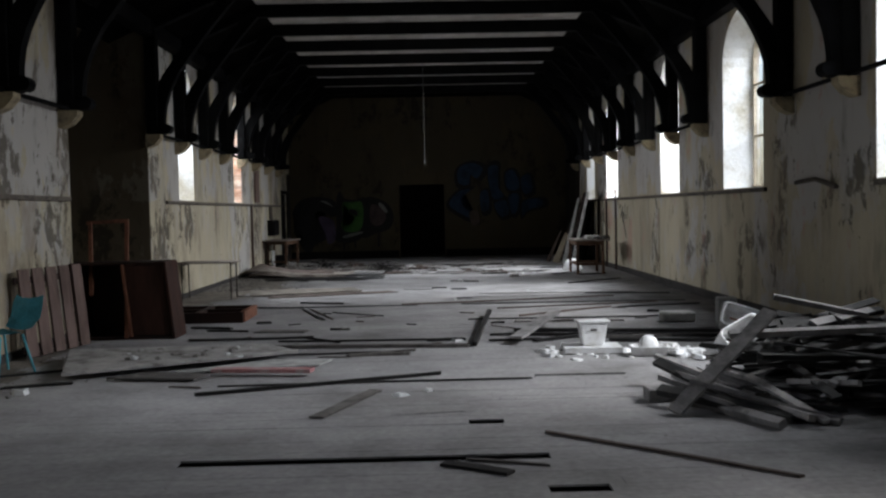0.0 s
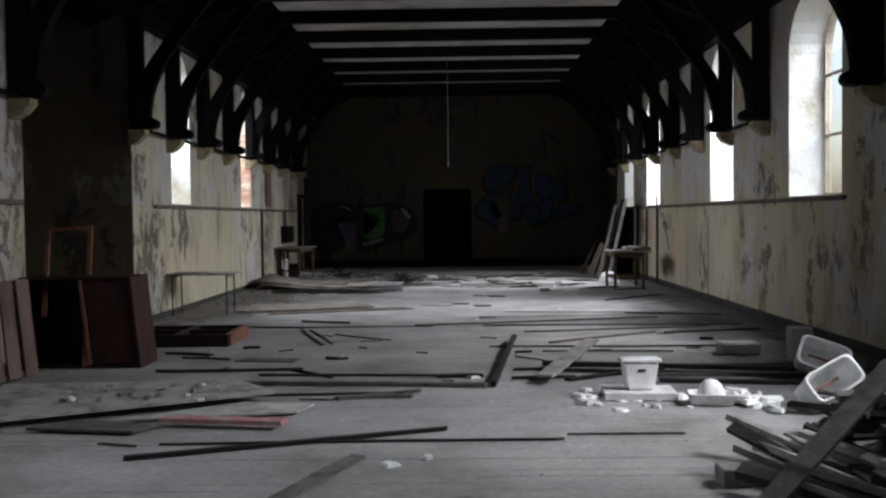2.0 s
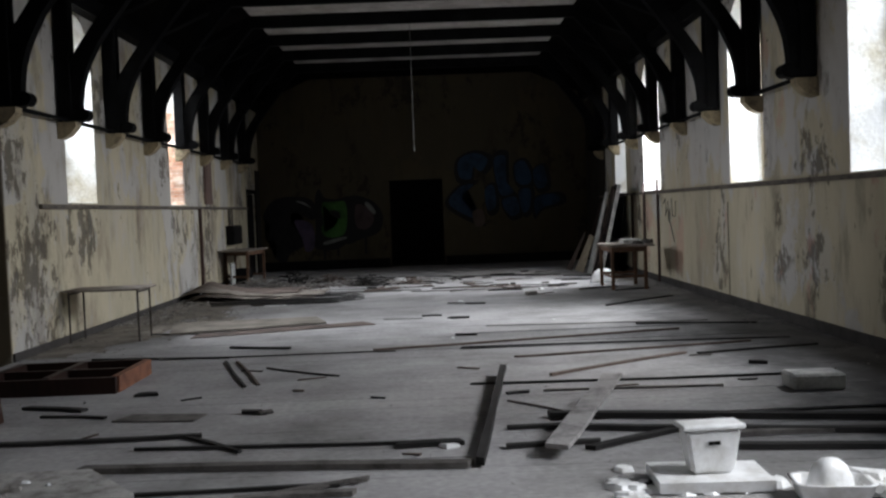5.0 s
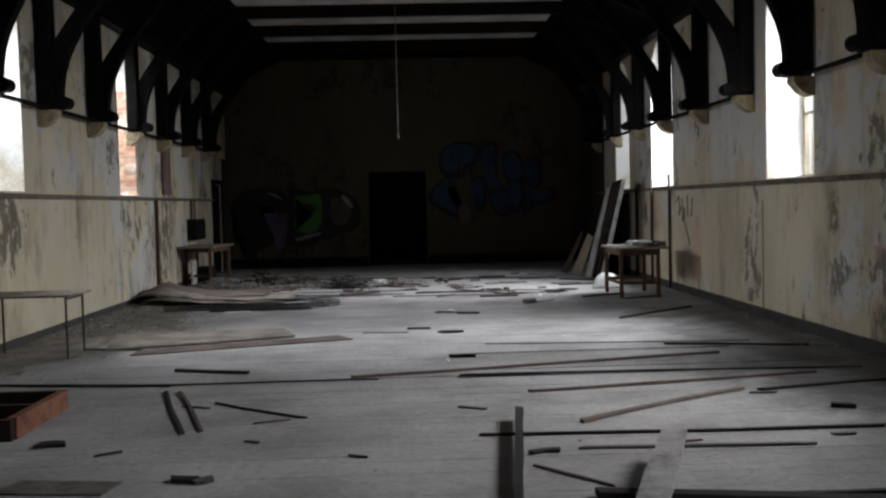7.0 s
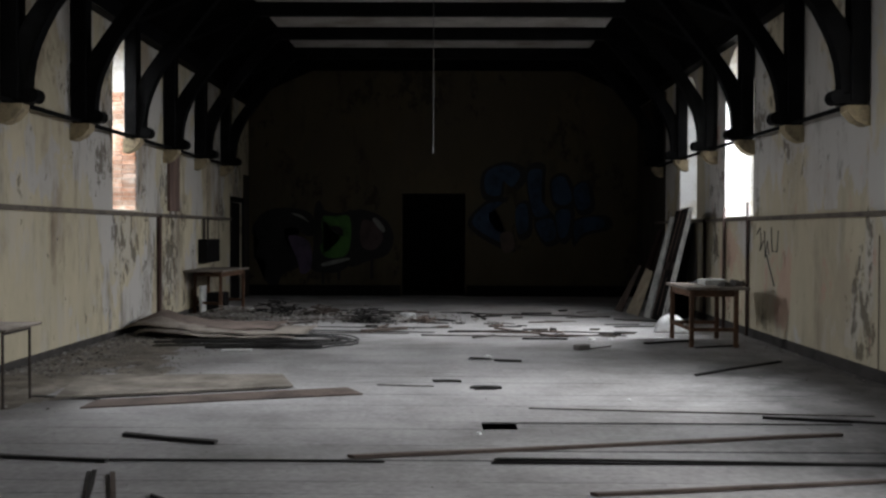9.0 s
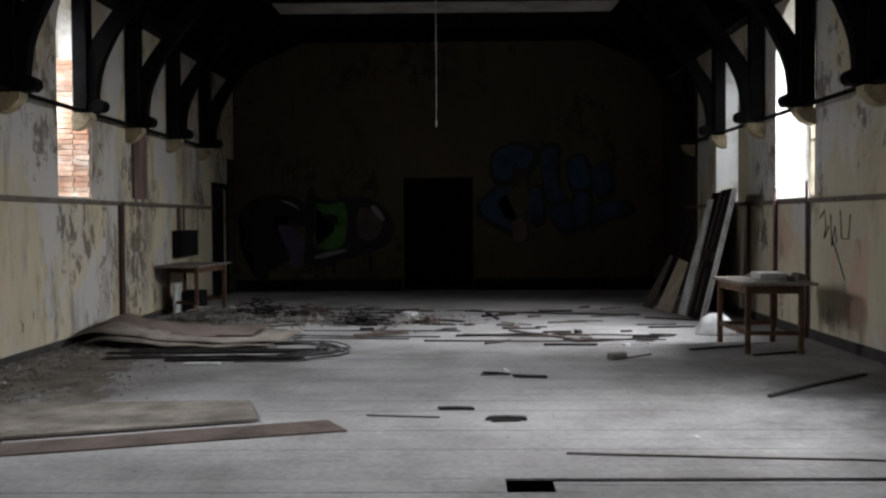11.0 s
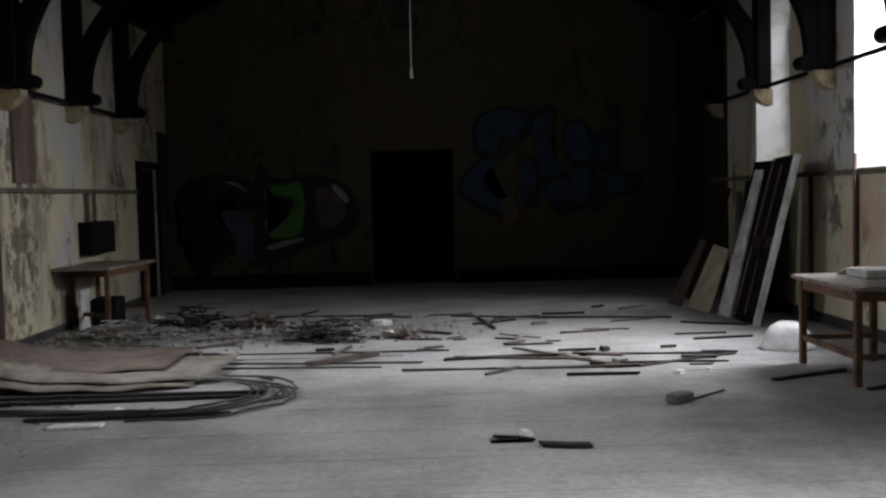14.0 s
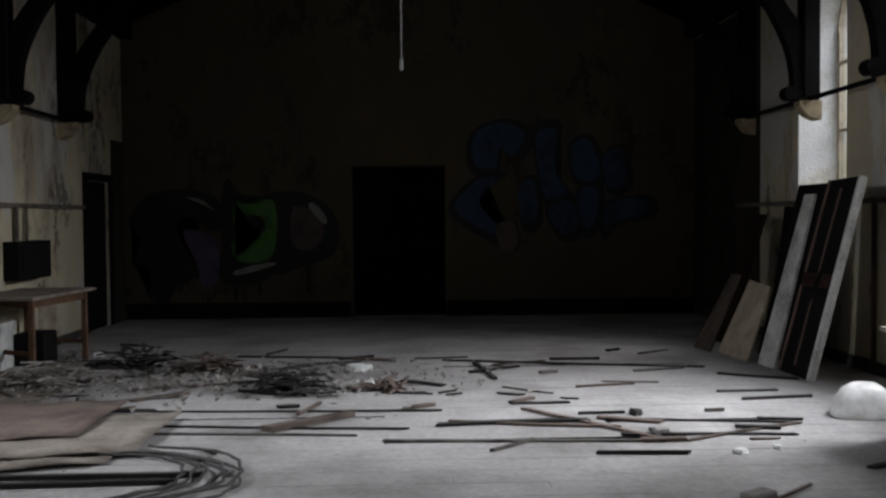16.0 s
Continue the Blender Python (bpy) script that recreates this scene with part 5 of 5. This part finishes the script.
for sh in ([(1.35, 3.1), (1.8, 3.3), (2.2, 3.1), (2.0, 2.75), (1.75, 2.9), (1.7, 2.55), (1.35, 2.6)], [(1.0, 1.85), (1.35, 2.3), (1.75, 2.35), (1.4, 1.95), (1.9, 1.35), (1.5, 1.45)], [(2.4, 3.1), (2.75, 3.15), (2.7, 2.5), (2.95, 2.1), (2.6, 2.0), (2.45, 2.4)], [(3.0, 2.9), (3.3, 3.0), (3.5, 2.5), (3.35, 2.3), (3.05, 2.4)], [(2.6, 1.85), (3.0, 1.95), (3.1, 1.5), (2.8, 1.4)], [(3.55, 2.7), (3.85, 2.85), (3.95, 2.3), (3.65, 2.2)], [(2.1, 2.2), (2.35, 2.3), (2.4, 1.7), (2.15, 1.6)], [(3.1, 2.1), (3.45, 2.15), (3.4, 1.6), (3.2, 1.5)], [(3.6, 1.9), (4.2, 2.0), (4.3, 1.75), (3.8, 1.6), (3.6, 1.4)]):
    cx, cz = sum(p[0] for p in sh) / len(sh), sum(p[1] for p in sh) / len(sh)
    blob("black_paint", [(cx + (x - cx) * 1.35 + 0.05, cz + (z - cz) * 1.3 - 0.04) for x, z in sh], W - 0.0005 * len(g2.children), M_G_BLACK, g2)
    blob("blue_paint", sh, W - 0.008 - 0.0005 * len(g2.children), M_G_BLUE, g2)
blob("brown_paint", [(1.7, 1.55), (2.0, 1.6), (2.05, 1.2), (1.8, 1.1)], W - 0.02, M_LATHB, g2)
# scrawl and faint red spray on the east wall
g3 = thing("scrawl", "thin black sprayed scrawl on cream wall", "graffiti")
for pts in ([(23.9, 1.6), (23.75, 1.7), (23.7, 1.5), (23.75, 1.35), (23.6, 1.5)], [(23.55, 1.65), (23.5, 1.25), (23.4, 1.5), (23.35, 1.3)], [(23.25, 1.7), (23.2, 1.35), (23.0, 1.35), (22.95, 1.65)], [(23.45, 1.3), (23.3, 1.1), (23.1, 0.85)]):
    bm = bmesh.new(); tube(bm, [(XR - 0.002, y, z) for y, z in pts], 0.012, 5); part("stroke", bm, M_G_BLACK, g3)
g4 = thing("scrawl", "small dark scratched marks on cream wall", "graffiti")
for pts in ([(26.3, 1.55), (26.2, 1.4), (26.3, 1.25)], [(26.1, 1.6), (26.15, 1.3), (25.95, 1.2)]):
    bm = bmesh.new(); tube(bm, [(XR - 0.002, y, z) for y, z in pts], 0.012, 5); part("stroke", bm, M_RAIL, g4)

# bare brick jambs of the west windows
bj = bpy.data.meshes.new("brick")
_b = boxes((0.004, 0.218, -0.03, 0, 0.004, 0.068), bevel=0.003); _b.to_mesh(bj); _b.free()
bj.materials.append(M_BRICKW)
for wy in (24.75,):
    jm = thing("brick_jamb", "bare weathered brick jamb beside the window", "brick jamb", "brick jambs")
    part("mortar_bed", boxes((XL - 0.49, XL - 0.012, wy - 0.035, wy - 0.013, SILL_L + 0.013, 3.88)), M_MORTAR, jm)
    for r in range(26):
        for c in range(2):
            ob = new("brick", bj); ob.parent = jm
            ob.location = (XL - 0.47 + c * 0.22 + (0.02 if r % 2 else 0), wy - 0.03, SILL_L + 0.015 + r * 0.0735)

# ---- outside the west windows: brick yard wall ----
yw = thing("brick_wall", "weathered red brick yard wall outside the windows", "brick wall")
part("core", boxes((-7.2, -7.02, 16, 29, -0.75, 2.5)), M_MORTAR, yw)
bk = bpy.data.meshes.new("brick")
_b = boxes((0, 0.03, 0.005, 0.22, 0.005, 0.07)); _b.to_mesh(bk); _b.free()
bk.materials.append(M_BRICK)
for r in range(8):
    for c in range(34):
        ob = new("brick", bk)
        ob.parent = yw
        ob.location = (-7.03, 19.3 + c * 0.225 + (0.11 if r % 2 else 0), 1.9 + r * 0.075)

# ---- floorboards ----
BW = 0.15
# missing or lifted boards: x from, x to, y, width of the gap
GAPS = [(-1.45, 1.0, 5.76, 0.15), (0.51, 0.78, 6.86, 0.15), (0.9, 1.26, 4.95, 0.15), (-0.18, 1.2, 8.6, 0.09), (1.24, 2.13, 8.77, 0.09), (0.74, 1.03, 17.2, 0.15), (0.74, 1.03, 17.3, 0.15), (1.03, 4.3, 17.3, 0.08), (0.76, 3.7, 15.95, 0.13), (-2.6, 0.76, 15.9, 0.04), (0.02, 2.16, 24.0, 0.1), (-3.73, -2.67, 25.5, 0.12), (0.69, 0.99, 21.35, 0.15), (1.84, 3.35, 24.6, 0.1), (0.6, 3.5, 27.6, 0.12), (-1.9, 0.7, 11.0, 0.04), (1.35, 4.0, 12.1, 0.12), (0.8, 4.4, 16.25, 0.05), (-1.0, 0.6, 26.4, 0.06), (-2.2, 0.0, 24.9, 0.06)]
floor = tagged(new("floor"), "dusty grey floorboards with missing and lifted boards", "floor", kind="structure")
unit = {}
rng = random.Random(5)
rest = bmesh.new()
made = 0
for i in range(int((YN - 0.4) / BW) - 1, int((YB + 0.2) / BW) + 1):
    y0 = i * BW
    cut = [(a, b, w) for a, b, yy, w in GAPS if y0 <= yy < y0 + BW]
    ends = {XL - 0.0, XR + 0.0}
    x = XL + rng.uniform(1.0, 6.0)
    while x < XR - 0.6:
        ends.add(x); x += rng.uniform(3.5, 6.0)
    for a, b, w in cut: ends |= {a, b}
    ends = sorted(ends)
    for a, b in zip(ends, ends[1:]):
        if b - a < 0.02: continue
        w = max([g[2] for g in cut if g[0] <= (a + b) / 2 <= g[1]] or [0])
        if w > 0.14: continue
        z = rng.uniform(-0.0025, 0.0)
        y1 = y0 + BW - 0.0018 - w
        if 4.2 <= y0 <= 27 and made < 300:
            bm = boxes((a + 0.001, b - 0.001, y0, y1, z - 0.013, z))
            part("floorboard", bm, M_FLOOR, floor)
            made += 1
        else:
            box(rest, a + 0.001, b - 0.001, y0, y1, z - 0.013, z)
tagged(part("floorboards", rest, M_FLOOR, floor), kind="stuff")
